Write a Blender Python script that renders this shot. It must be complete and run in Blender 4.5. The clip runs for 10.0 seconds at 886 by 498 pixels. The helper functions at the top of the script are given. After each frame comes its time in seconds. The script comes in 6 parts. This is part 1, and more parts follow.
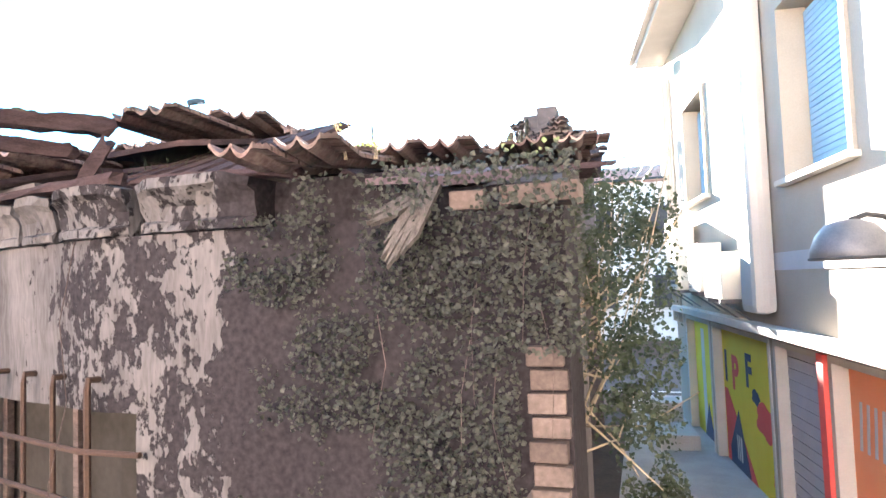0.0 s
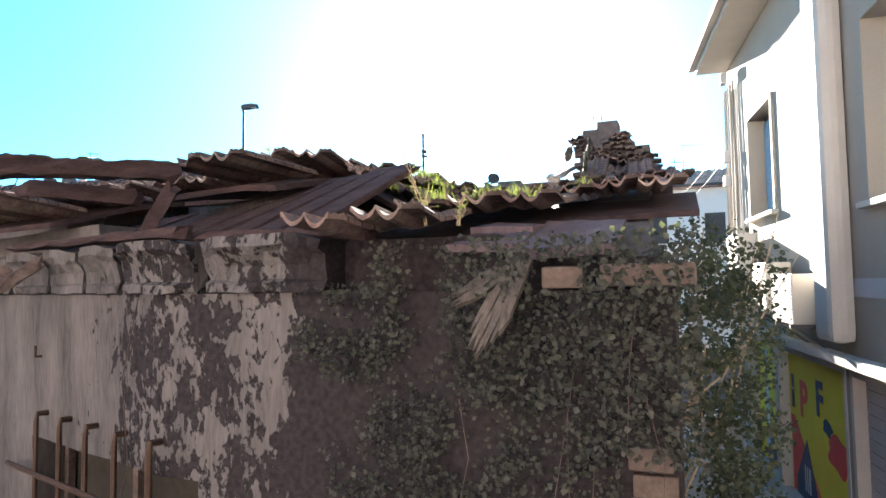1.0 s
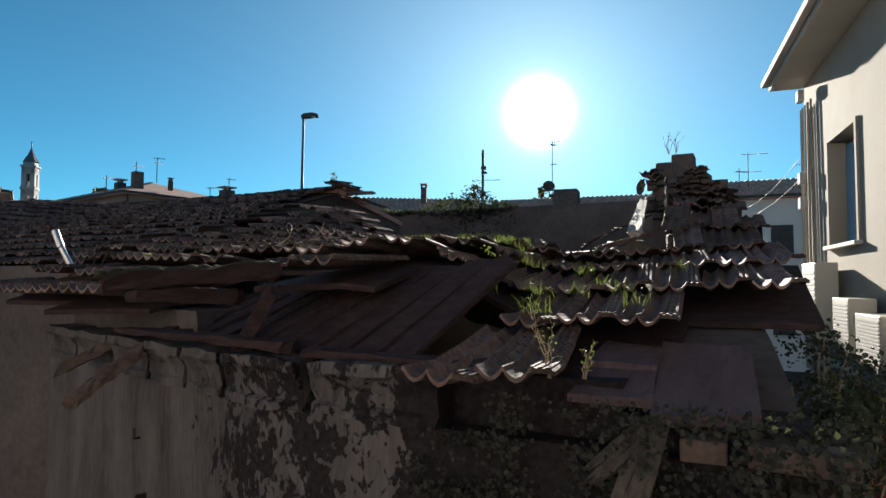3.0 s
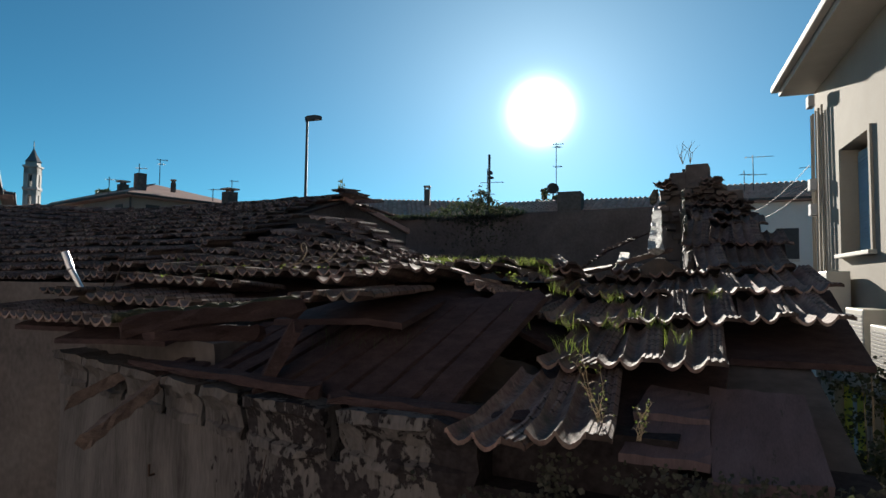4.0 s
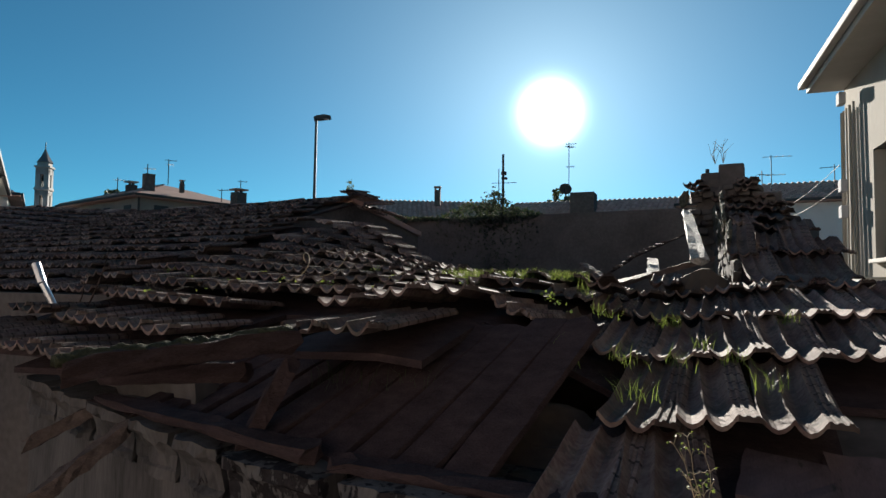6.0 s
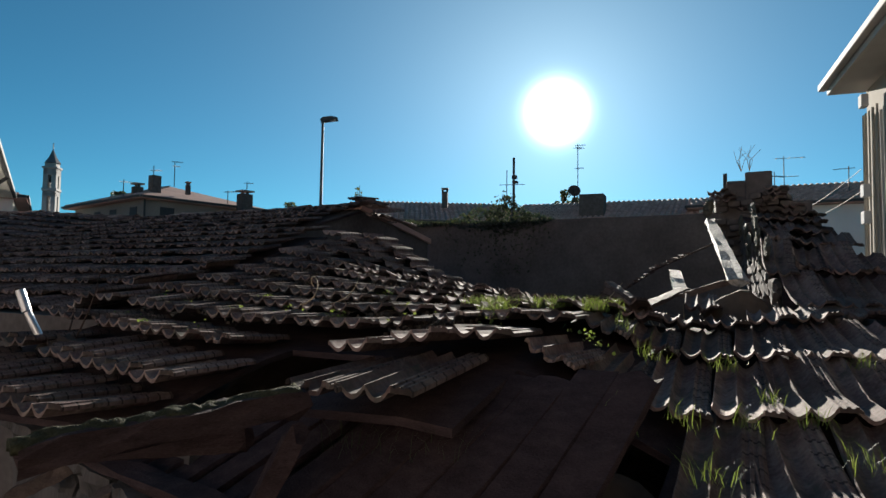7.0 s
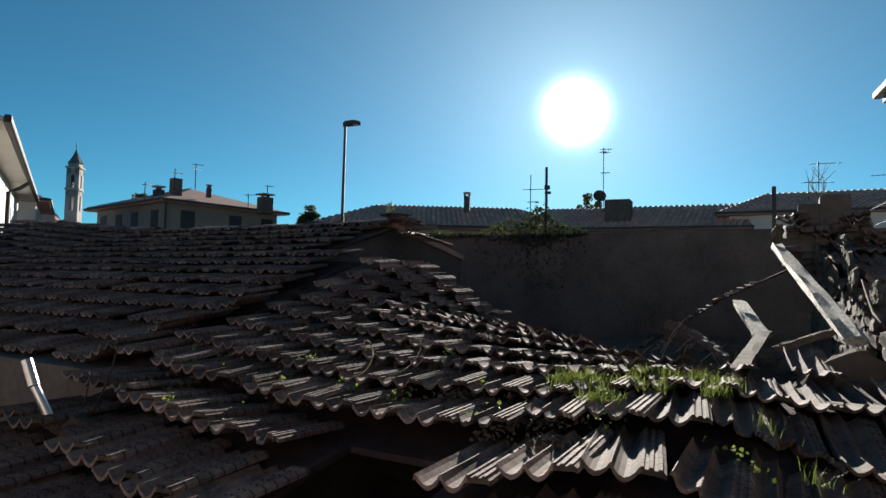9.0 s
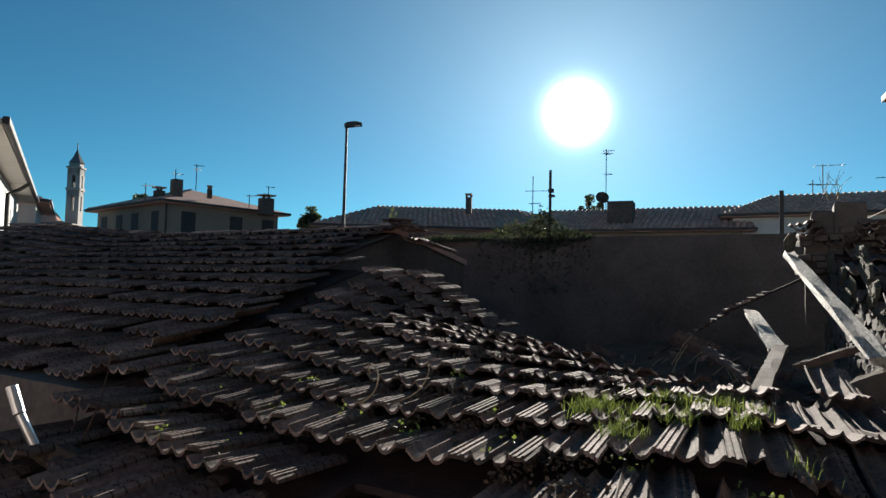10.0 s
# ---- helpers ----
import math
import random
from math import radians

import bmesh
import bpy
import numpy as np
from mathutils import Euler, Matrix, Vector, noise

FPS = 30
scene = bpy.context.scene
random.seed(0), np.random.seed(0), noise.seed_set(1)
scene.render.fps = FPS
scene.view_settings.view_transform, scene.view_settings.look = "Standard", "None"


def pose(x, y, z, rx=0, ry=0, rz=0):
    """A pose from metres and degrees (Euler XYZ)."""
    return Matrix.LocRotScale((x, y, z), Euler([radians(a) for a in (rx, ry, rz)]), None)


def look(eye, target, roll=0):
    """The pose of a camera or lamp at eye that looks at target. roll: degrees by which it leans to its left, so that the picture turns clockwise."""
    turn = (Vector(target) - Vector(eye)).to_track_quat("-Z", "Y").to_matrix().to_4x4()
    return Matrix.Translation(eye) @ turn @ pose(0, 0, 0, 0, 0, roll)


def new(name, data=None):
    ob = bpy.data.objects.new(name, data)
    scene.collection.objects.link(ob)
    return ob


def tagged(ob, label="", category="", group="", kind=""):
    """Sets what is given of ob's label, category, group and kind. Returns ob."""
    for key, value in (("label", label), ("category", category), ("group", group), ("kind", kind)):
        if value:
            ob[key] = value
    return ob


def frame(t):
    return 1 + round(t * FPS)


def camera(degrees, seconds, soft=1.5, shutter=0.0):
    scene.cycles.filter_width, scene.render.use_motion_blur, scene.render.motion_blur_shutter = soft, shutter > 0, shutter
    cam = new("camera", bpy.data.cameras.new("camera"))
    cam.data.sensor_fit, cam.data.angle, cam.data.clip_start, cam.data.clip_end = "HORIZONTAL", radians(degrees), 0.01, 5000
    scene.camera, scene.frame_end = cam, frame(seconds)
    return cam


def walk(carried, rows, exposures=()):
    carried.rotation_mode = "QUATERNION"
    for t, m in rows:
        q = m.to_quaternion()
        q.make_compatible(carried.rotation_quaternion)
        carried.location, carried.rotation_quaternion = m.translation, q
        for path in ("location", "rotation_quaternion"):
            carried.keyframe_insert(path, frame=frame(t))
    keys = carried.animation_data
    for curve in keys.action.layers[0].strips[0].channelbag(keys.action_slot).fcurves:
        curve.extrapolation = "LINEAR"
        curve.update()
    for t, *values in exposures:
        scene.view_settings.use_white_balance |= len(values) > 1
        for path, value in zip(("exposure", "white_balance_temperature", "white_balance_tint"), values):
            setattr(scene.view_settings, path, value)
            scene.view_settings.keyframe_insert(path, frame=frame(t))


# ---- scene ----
cam = camera(71.5, 10.0)
PATH = [
    (0, (0.091, -0.033, 3.2), (-0.523, 1.867, 3.308), -2.0),
    (0.5, (0.013, 0.034, 3.363), (-0.612, 1.931, 3.47), -1.4),
    (1, (-0.074, 0.084, 3.433), (-0.824, 1.935, 3.545), -0.9),
    (1.5, (-0.115, 0.087, 3.512), (-0.942, 1.904, 3.624), -0.4),
    (2, (-0.134, 0.069, 3.652), (-1.001, 1.868, 3.764), -0.0),
    (2.5, (-0.194, 0.047, 3.768), (-1.083, 1.835, 3.879), 0.2),
    (4, (-0.43, 0.084, 4.003), (-1.329, 1.867, 4.112), 0.5),
    (4.5, (-0.453, 0.205, 4.04), (-1.354, 1.987, 4.149), 0.6),
    (5, (-0.515, 0.3, 4.046), (-1.421, 2.08, 4.156), 0.5),
    (5.5, (-0.6, 0.37, 4.07), (-1.516, 2.145, 4.18), 0.6),
    (7, (-0.893, 0.683, 4.228), (-1.836, 2.443, 4.337), 0.7),
    (7.5, (-0.99, 0.763, 4.395), (-1.94, 2.52, 4.503), 1.0),
    (8, (-1.094, 0.855, 4.469), (-2.048, 2.61, 4.575), 1.2),
    (8.5, (-1.232, 0.948, 4.473), (-2.202, 2.693, 4.582), 1.2),
    (9, (-1.364, 0.979, 4.52), (-2.354, 2.713, 4.628), 1.2),
    (9.5, (-1.426, 1.002, 4.579), (-2.419, 2.735, 4.686), 1.3),
    (10, (-1.465, 1.082, 4.606), (-2.458, 2.815, 4.714), 1.3),
]
EXPOSE = [(0, 5.55, 6500, 17), (0.5, 4.9, 6500, 16), (1.0, 4.2, 6500, 14), (1.5, 3.5, 6500, 12), (2.0, 2.9, 6500, 11), (2.5, 2.4, 6500, 10), (4.0, 1.75, 6500, 10), (10, 1.65, 6500, 10)]
walk(cam, [(t, look(eye, target, roll)) for t, eye, target, roll in PATH], EXPOSE)

# ---- light ----
SUN = Vector((-0.2935, 0.9177, 0.2680)).normalized()
SUN_ELEV = math.asin(SUN.z)
SUN_AZ = math.atan2(SUN.x, SUN.y)      # clockwise from +y
world = bpy.data.worlds.new("sky")
scene.world = world
world.use_nodes = True
wn, wl = world.node_tree.nodes, world.node_tree.links
wn.clear()
sky = wn.new("ShaderNodeTexSky")
sky.sky_type = "NISHITA"
sky.sun_disc = False
sky.sun_elevation = SUN_ELEV
sky.sun_rotation = SUN_AZ
sky.altitude = 2500
sky.air_density, sky.dust_density, sky.ozone_density = 0.9, 0.0, 4.0
bg = wn.new("ShaderNodeBackground")
bg.inputs["Strength"].default_value = 0.050
# the sun's own aureole in the sky, round the sun's direction
tc = wn.new("ShaderNodeTexCoord")
dot = wn.new("ShaderNodeVectorMath")
dot.operation = "DOT_PRODUCT"
dot.inputs[1].default_value = SUN
wl.new(tc.outputs["Generated"], dot.inputs[0])
ac = wn.new("ShaderNodeMath")
ac.operation = "ARCCOSINE"
ac.use_clamp = False
wl.new(dot.outputs["Value"], ac.inputs[0])


def halo(width, gain, power=1.0):
    d = wn.new("ShaderNodeMath")
    d.operation = "DIVIDE"
    wl.new(ac.outputs[0], d.inputs[0])
    d.inputs[1].default_value = radians(width)
    n = wn.new("ShaderNodeMath")
    n.operation = "MULTIPLY"
    wl.new(d.outputs[0], n.inputs[0])
    n.inputs[1].default_value = -1.0
    if power == 2:
        wl.new(d.outputs[0], n.inputs[1])
        q = wn.new("ShaderNodeMath")
        q.operation = "MULTIPLY"
        wl.new(n.outputs[0], q.inputs[0])
        q.inputs[1].default_value = -1.0
        n = q
    e = wn.new("ShaderNodeMath")
    e.operation = "EXPONENT"
    wl.new(n.outputs[0], e.inputs[0])
    g = wn.new("ShaderNodeMath")
    g.operation = "MULTIPLY"
    wl.new(e.outputs[0], g.inputs[0])
    g.inputs[1].default_value = gain
    return g


h1, h2 = halo(1.75, 3.5, 2), halo(11.0, 0.245)
hs = wn.new("ShaderNodeMath")
hs.operation = "ADD"
wl.new(h1.outputs[0], hs.inputs[0])
wl.new(h2.outputs[0], hs.inputs[1])
glow = wn.new("ShaderNodeBackground")
glow.inputs["Color"].default_value = (0.76, 0.96, 1.0, 1)
wl.new(hs.outputs[0], glow.inputs["Strength"])
addsh = wn.new("ShaderNodeAddShader")
out = wn.new("ShaderNodeOutputWorld")
hue = wn.new("ShaderNodeMix")
hue.data_type, hue.blend_type = "RGBA", "MULTIPLY"
hue.inputs[0].default_value = 1.0
hue.inputs[7].default_value = (0.262, 0.64, 0.575, 1)
wl.new(sky.outputs[0], hue.inputs[6])
wl.new(hue.outputs[2], bg.inputs["Color"])
wl.new(bg.outputs[0], addsh.inputs[0])
wl.new(glow.outputs[0], addsh.inputs[1])
wl.new(addsh.outputs[0], out.inputs["Surface"])

sun = new("sun", bpy.data.lights.new("sun", "SUN"))
sun.data.energy = 4.3
sun.data.angle = radians(0.5)
sun.data.color = (1.0, 0.93, 0.82)
# the grazing light: the tiles are shaded as under a slightly lower sun
low = Vector((SUN.x, SUN.y, 0)).normalized() * math.cos(SUN_ELEV - radians(2.6)) + Vector((0, 0, math.sin(SUN_ELEV - radians(2.6))))
sun.matrix_world = look(low * 60, (0, 0, 0))

# ---- materials ----
def surf(name, cols, scale=3.0, fine=40.0, rough=0.85, bump=0.3, metal=0.0, stretch=(1, 1, 1), pieces=0.0, dist=0.01, spots=None):
    """Two scales of colour variation with relief; pieces: value spread from object to object and island to island."""
    m = bpy.data.materials.new(name)
    m.use_nodes = True
    n, l = m.node_tree.nodes, m.node_tree.links
    b = n["Principled BSDF"]
    b.inputs["Roughness"].default_value = rough
    b.inputs["Metallic"].default_value = metal
    b.inputs["Specular IOR Level"].default_value = 0.12 if rough > 0.8 else 0.4
    mp = n.new("ShaderNodeMapping")
    mp.inputs["Scale"].default_value = stretch
    geo = n.new("ShaderNodeNewGeometry")
    l.new(geo.outputs["Position"], mp.inputs["Vector"])
    big = n.new("ShaderNodeTexNoise")
    big.inputs["Scale"].default_value, big.inputs["Detail"].default_value, big.inputs["Roughness"].default_value = scale, 6, 0.62
    sm = n.new("ShaderNodeTexNoise")
    sm.inputs["Scale"].default_value, sm.inputs["Detail"].default_value = fine, 5
    for k in (big, sm):
        l.new(mp.outputs[0], k.inputs["Vector"])
    mix = n.new("ShaderNodeMix")
    mix.data_type = "FLOAT"
    mix.inputs[0].default_value = 0.35
    l.new(big.outputs["Fac"], mix.inputs[2])
    l.new(sm.outputs["Fac"], mix.inputs[3])
    ramp = n.new("ShaderNodeValToRGB")
    els = ramp.color_ramp.elements
    while len(els) < len(cols):
        els.new(0.5)
    for i, c in enumerate(cols):
        els[i].position = 0.30 + 0.40 * i / max(1, len(cols) - 1)
        els[i].color = (*c, 1)
    l.new(mix.outputs[0], ramp.inputs["Fac"])
    col = ramp.outputs["Color"]
    if pieces:
        oi = n.new("ShaderNodeObjectInfo")
        ad = n.new("ShaderNodeMath")
        ad.operation = "ADD"
        l.new(oi.outputs["Random"], ad.inputs[0])
        l.new(geo.outputs["Random Per Island"], ad.inputs[1])
        fr = n.new("ShaderNodeMath")
        fr.operation = "FRACT"
        l.new(ad.outputs[0], fr.inputs[0])
        mr = n.new("ShaderNodeMapRange")
        mr.inputs["To Min"].default_value, mr.inputs["To Max"].default_value = 1 - pieces, 1 + pieces
        l.new(fr.outputs[0], mr.inputs["Value"])
        hs_ = n.new("ShaderNodeHueSaturation")
        l.new(mr.outputs[0], hs_.inputs["Value"])
        l.new(col, hs_.inputs["Color"])
        col = hs_.outputs["Color"]
    if spots:
        c2, sc, lo, hi = spots
        sp = n.new("ShaderNodeTexNoise")
        sp.inputs["Scale"].default_value, sp.inputs["Detail"].default_value, sp.inputs["Roughness"].default_value = sc, 8, 0.7
        l.new(mp.outputs[0], sp.inputs["Vector"])
        mr2 = n.new("ShaderNodeMapRange")
        mr2.inputs["From Min"].default_value, mr2.inputs["From Max"].default_value = lo, hi
        l.new(sp.outputs["Fac"], mr2.inputs["Value"])
        mx = n.new("ShaderNodeMix")
        mx.data_type = "RGBA"
        l.new(mr2.outputs[0], mx.inputs[0])
        l.new(col, mx.inputs[6])
        mx.inputs[7].default_value = (*c2, 1)
        col = mx.outputs[2]
    l.new(col, b.inputs["Base Color"])
    if bump:
        bp = n.new("ShaderNodeBump")
        bp.inputs["Strength"].default_value, bp.inputs["Distance"].default_value = bump, dist
        l.new(mix.outputs[0], bp.inputs["Height"])
        l.new(bp.outputs[0], b.inputs["Normal"])
    return m


M = {}
M["tile"] = surf("clay_tile", [(0.062, 0.039, 0.037), (0.115, 0.076, 0.071), (0.19, 0.145, 0.13), (0.23, 0.192, 0.17)], 4, 55, 0.88, 0.45, pieces=0.35, dist=0.006, spots=((0.07, 0.066, 0.058), 9, 0.52, 0.66))
M["wood"] = surf("weathered_timber", [(0.042, 0.0315, 0.0304), (0.0892, 0.0683, 0.063), (0.158, 0.126, 0.11)], 5, 60, 0.85, 0.6, stretch=(1, 4, 6), pieces=0.25, dist=0.01)
M["rotten"] = surf("rotten_timber", [(0.0189, 0.013, 0.0145), (0.0431, 0.0292, 0.0309), (0.0733, 0.0507, 0.0515)], 6, 60, 0.9, 0.8, stretch=(2, 2, 6), dist=0.012)
M["slab"] = surf("clay_slab", [(0.0586, 0.0433, 0.0506), (0.0963, 0.072, 0.0805), (0.131, 0.0985, 0.106)], 3, 45, 0.85, 0.25, stretch=(6, 1, 1), dist=0.004, spots=((0.05, 0.045, 0.045), 7, 0.60, 0.66))
M["paleboard"] = surf("bleached_board", [(0.05, 0.042, 0.036), (0.33, 0.30, 0.265), (0.6, 0.56, 0.5)], 13, 90, 0.8, 1.0, stretch=(4, 1, 3), dist=0.012)
M["scrap"] = surf("dirty_plaster_scrap", [(0.0279, 0.0248, 0.0186), (0.093, 0.0856, 0.0651), (0.161, 0.149, 0.118)], 14, 80, 0.95, 1.0, stretch=(1, 2, 1), dist=0.02)
M["splinter"] = surf("grey_splintered_wood", [(0.03, 0.025, 0.0225), (0.085, 0.075, 0.0675), (0.135, 0.122, 0.11)], 12, 70, 0.85, 0.8, stretch=(5, 2, 1), dist=0.006)
M["brick"] = surf("old_brick", [(0.052, 0.041, 0.0369), (0.0966, 0.0756, 0.0669), (0.149, 0.123, 0.107)], 6, 60, 0.9, 0.5, pieces=0.3, dist=0.008)
M["stone"] = surf("rubble_stone", [(0.14, 0.119, 0.091), (0.336, 0.294, 0.231), (0.504, 0.448, 0.364)], 5, 40, 0.9, 0.6, pieces=0.25, dist=0.02)
M["mortar"] = surf("mortar", [(0.308, 0.28, 0.238), (0.504, 0.462, 0.406)], 8, 70, 0.95, 0.6, dist=0.01)
# low tone carries the backlit shade of the rear wall and stump
M["darkwall"] = surf("shade_dark_render", [(0.0538, 0.0475, 0.0475), (0.0986, 0.0877, 0.0851), (0.143, 0.13, 0.125)], 1.2, 18, 0.92, 0.4, dist=0.02)
M["beige"] = surf("beige_render", [(0.28, 0.249, 0.207), (0.321, 0.29, 0.243), (0.362, 0.326, 0.274)], 0.7, 60, 0.9, 0.15, dist=0.004)
M["trim"] = surf("pale_trim", [(0.415, 0.389, 0.347), (0.497, 0.471, 0.425)], 2, 50, 0.8, 0.1, dist=0.003)
M["white"] = surf("white_render", [(0.499, 0.493, 0.476), (0.607, 0.601, 0.585)], 0.8, 40, 0.9, 0.1, dist=0.004)
# render of the added house behind the viewer, its tone set for fill light
M["bouncewall"] = surf("bounce_render", [(0.298, 0.257, 0.236), (0.409, 0.356, 0.329)], 0.5, 14, 0.9, 0.2, dist=0.01)
M["moss"] = surf("dark_moss", [(0.016, 0.018, 0.011), (0.04, 0.042, 0.024), (0.075, 0.07, 0.045)], 25, 120, 0.95, 1.0, dist=0.02)
M["towerstone"] = surf("pale_tower_stone", [(0.27, 0.265, 0.26), (0.36, 0.355, 0.345)], 0.5, 12, 0.9, 0.1, dist=0.01)
M["slate"] = surf("grey_slate", [(0.09, 0.09, 0.10), (0.15, 0.15, 0.16)], 1.0, 20, 0.8, 0.2, dist=0.02)
M["villa"] = surf("ochre_render", [(0.199, 0.163, 0.136), (0.289, 0.243, 0.199)], 0.6, 20, 0.9, 0.1, dist=0.01)
M["roof"] = surf("far_tiles", [(0.337, 0.205, 0.169), (0.506, 0.319, 0.265)], 1.5, 30, 0.85, 0.2, pieces=0.2, dist=0.02)
M["metal"] = surf("galvanised", [(0.12, 0.125, 0.135), (0.20, 0.205, 0.22)], 6, 80, 0.55, 0.05, metal=0.4, dist=0.002)
M["steel"] = surf("bright_steel", [(0.45, 0.45, 0.47), (0.62, 0.62, 0.64)], 12, 90, 0.32, 0.05, metal=0.9, dist=0.002)
M["dark"] = surf("dark_metal", [(0.025, 0.025, 0.027), (0.05, 0.05, 0.05)], 8, 80, 0.7, 0.1, metal=0.0, dist=0.002)
M["rust"] = surf("rusty_iron", [(0.0275, 0.0176, 0.0138), (0.066, 0.0358, 0.0248)], 15, 120, 0.8, 0.4, metal=0.2, dist=0.003)
M["acwhite"] = surf("cream_enamel", [(0.433, 0.415, 0.361), (0.506, 0.482, 0.427)], 3, 60, 0.45, 0.03, dist=0.001)
M["asphalt"] = surf("asphalt", [(0.06, 0.06, 0.062), (0.10, 0.10, 0.10)], 0.6, 60, 0.9, 0.4, dist=0.006)
M["concrete"] = surf("concrete", [(0.265, 0.253, 0.241), (0.409, 0.397, 0.373)], 1.5, 40, 0.9, 0.3, dist=0.005)
M["earth"] = surf("earth", [(0.0495, 0.039, 0.033), (0.11, 0.087, 0.07)], 1.0, 20, 0.95, 0.5, dist=0.02)
M["leaf"] = surf("ivy_leaf", [(0.02, 0.028, 0.016), (0.036, 0.046, 0.026), (0.06, 0.068, 0.04)], 9, 60, 0.5, 0.1, pieces=0.4, dist=0.002)
# second ivy tone, with the shade on the ruin's walls put into it
M["ivy"] = surf("shaded_ivy_leaf", [(0.0281, 0.0306, 0.026), (0.0485, 0.0502, 0.0429), (0.079, 0.0783, 0.0676)], 9, 60, 0.6, 0.1, pieces=0.4, dist=0.002)
M["grass"] = surf("grass", [(0.05, 0.09, 0.02), (0.10, 0.15, 0.03), (0.16, 0.18, 0.06)], 9, 60, 0.6, 0.0, pieces=0.35)
M["stem"] = surf("dry_stem", [(0.22, 0.17, 0.11), (0.38, 0.31, 0.21)], 20, 90, 0.8, 0.1, dist=0.002)
M["shutter_blue"] = surf("blue_roller_blind", [(0.19, 0.34, 0.46), (0.24, 0.40, 0.52)], 3, 60, 0.55, 0.05, dist=0.002)
M["yellow"] = surf("yellow_paint", [(0.674, 0.53, 0.0301), (0.731, 0.602, 0.0482)], 3, 60, 0.6, 0.1, dist=0.002)
M["red"] = surf("red_paint", [(0.662, 0.0722, 0.0602), (0.731, 0.108, 0.0843)], 3, 60, 0.6, 0.1, dist=0.002)
M["navy"] = surf("dark_blue_paint", [(0.04, 0.045, 0.09), (0.06, 0.065, 0.12)], 3, 60, 0.6, 0.1, dist=0.002)
M["greyshut"] = surf("grey_shutter_paint", [(0.361, 0.349, 0.373), (0.458, 0.445, 0.47)], 2, 60, 0.6, 0.1, dist=0.002)
M["orange"] = surf("orange_paint", [(0.731, 0.217, 0.0963), (0.731, 0.289, 0.132)], 2, 60, 0.6, 0.1, dist=0.002)
M["grey"] = surf("grey_band", [(0.361, 0.361, 0.373), (0.433, 0.433, 0.445)], 2, 60, 0.85, 0.1, dist=0.002)
M["cable"] = surf("black_cable", [(0.015, 0.015, 0.015), (0.04, 0.04, 0.04)], 8, 50, 0.6, 0.0)
M["lampglass"] = surf("lamp_cover", [(0.55, 0.57, 0.60), (0.65, 0.66, 0.68)], 5, 50, 0.3, 0.0)
# near-black colour for the darkness of rooms behind openings
M["black"] = surf("unlit_inside", [(0.02, 0.018, 0.016), (0.05, 0.045, 0.04)], 3, 20, 0.95, 0.2)
for key in ("leaf", "grass"):
    bs = M[key].node_tree.nodes["Principled BSDF"]
    bs.inputs["Transmission Weight"].default_value = 0.0
    bs.inputs["Subsurface Weight"].default_value = 0.0


def leafy(key, back):
    """Thin leaves: light shines through from behind."""
    m = M[key]
    n, l = m.node_tree.nodes, m.node_tree.links
    b = n["Principled BSDF"]
    tr = n.new("ShaderNodeBsdfTranslucent")
    tr.inputs["Color"].default_value = (*back, 1)
    mx = n.new("ShaderNodeMixShader")
    mx.inputs[0].default_value = 0.4
    l.new(b.outputs[0], mx.inputs[1])
    l.new(tr.outputs[0], mx.inputs[2])
    l.new(mx.outputs[0], n["Material Output"].inputs["Surface"])


leafy("leaf", (0.065, 0.082, 0.034))
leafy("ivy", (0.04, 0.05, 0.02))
leafy("grass", (0.15, 0.19, 0.04))

# ---- helpers of this scene ----
def mesh_of(name, bm, mat, smooth=False):
    me = bpy.data.meshes.new(name)
    bmesh.ops.recalc_face_normals(bm, faces=bm.faces)
    bm.to_mesh(me)
    bm.free()
    me.materials.append(mat)
    if smooth:
        me.polygons.foreach_set("use_smooth", [True] * len(me.polygons))
    return me


def part(name, bm, mat, parent=None, label="", smooth=False):
    me = bm if isinstance(bm, bpy.types.Mesh) else mesh_of(name, bm, mat, smooth)
    ob = new(name, me)
    ob.parent = parent
    return tagged(ob, label)


def root(name, label, category, at=None, group="", kind=""):
    ob = new(name)
    if at is not None:
        ob.matrix_world = at
    return tagged(ob, label, category, group, kind)


def box(bm, a, b, m=None, bevel=0.0):
    """A box between two corners, turned by m."""
    vs = [bm.verts.new((x, y, z)) for x in (a[0], b[0]) for y in (a[1], b[1]) for z in (a[2], b[2])]
    for f in ((0, 1, 3, 2), (4, 6, 7, 5), (0, 4, 5, 1), (2, 3, 7, 6), (0, 2, 6, 4), (1, 5, 7, 3)):
        bm.faces.new([vs[i] for i in f])
    if bevel:
        es = {e for v in vs for e in v.link_edges}
        r = bmesh.ops.bevel(bm, geom=list(es), offset=bevel, segments=2, affect="EDGES", profile=0.6)
        vs = list({v for f in r["faces"] for v in f.verts} | {v for v in vs if v.is_valid})
    if m is not None:
        for v in vs:
            v.co = m @ v.co
    return vs


def boxed(a, b, m=None, bevel=0.0):
    bm = bmesh.new()
    box(bm, a, b, m, bevel)
    return bm


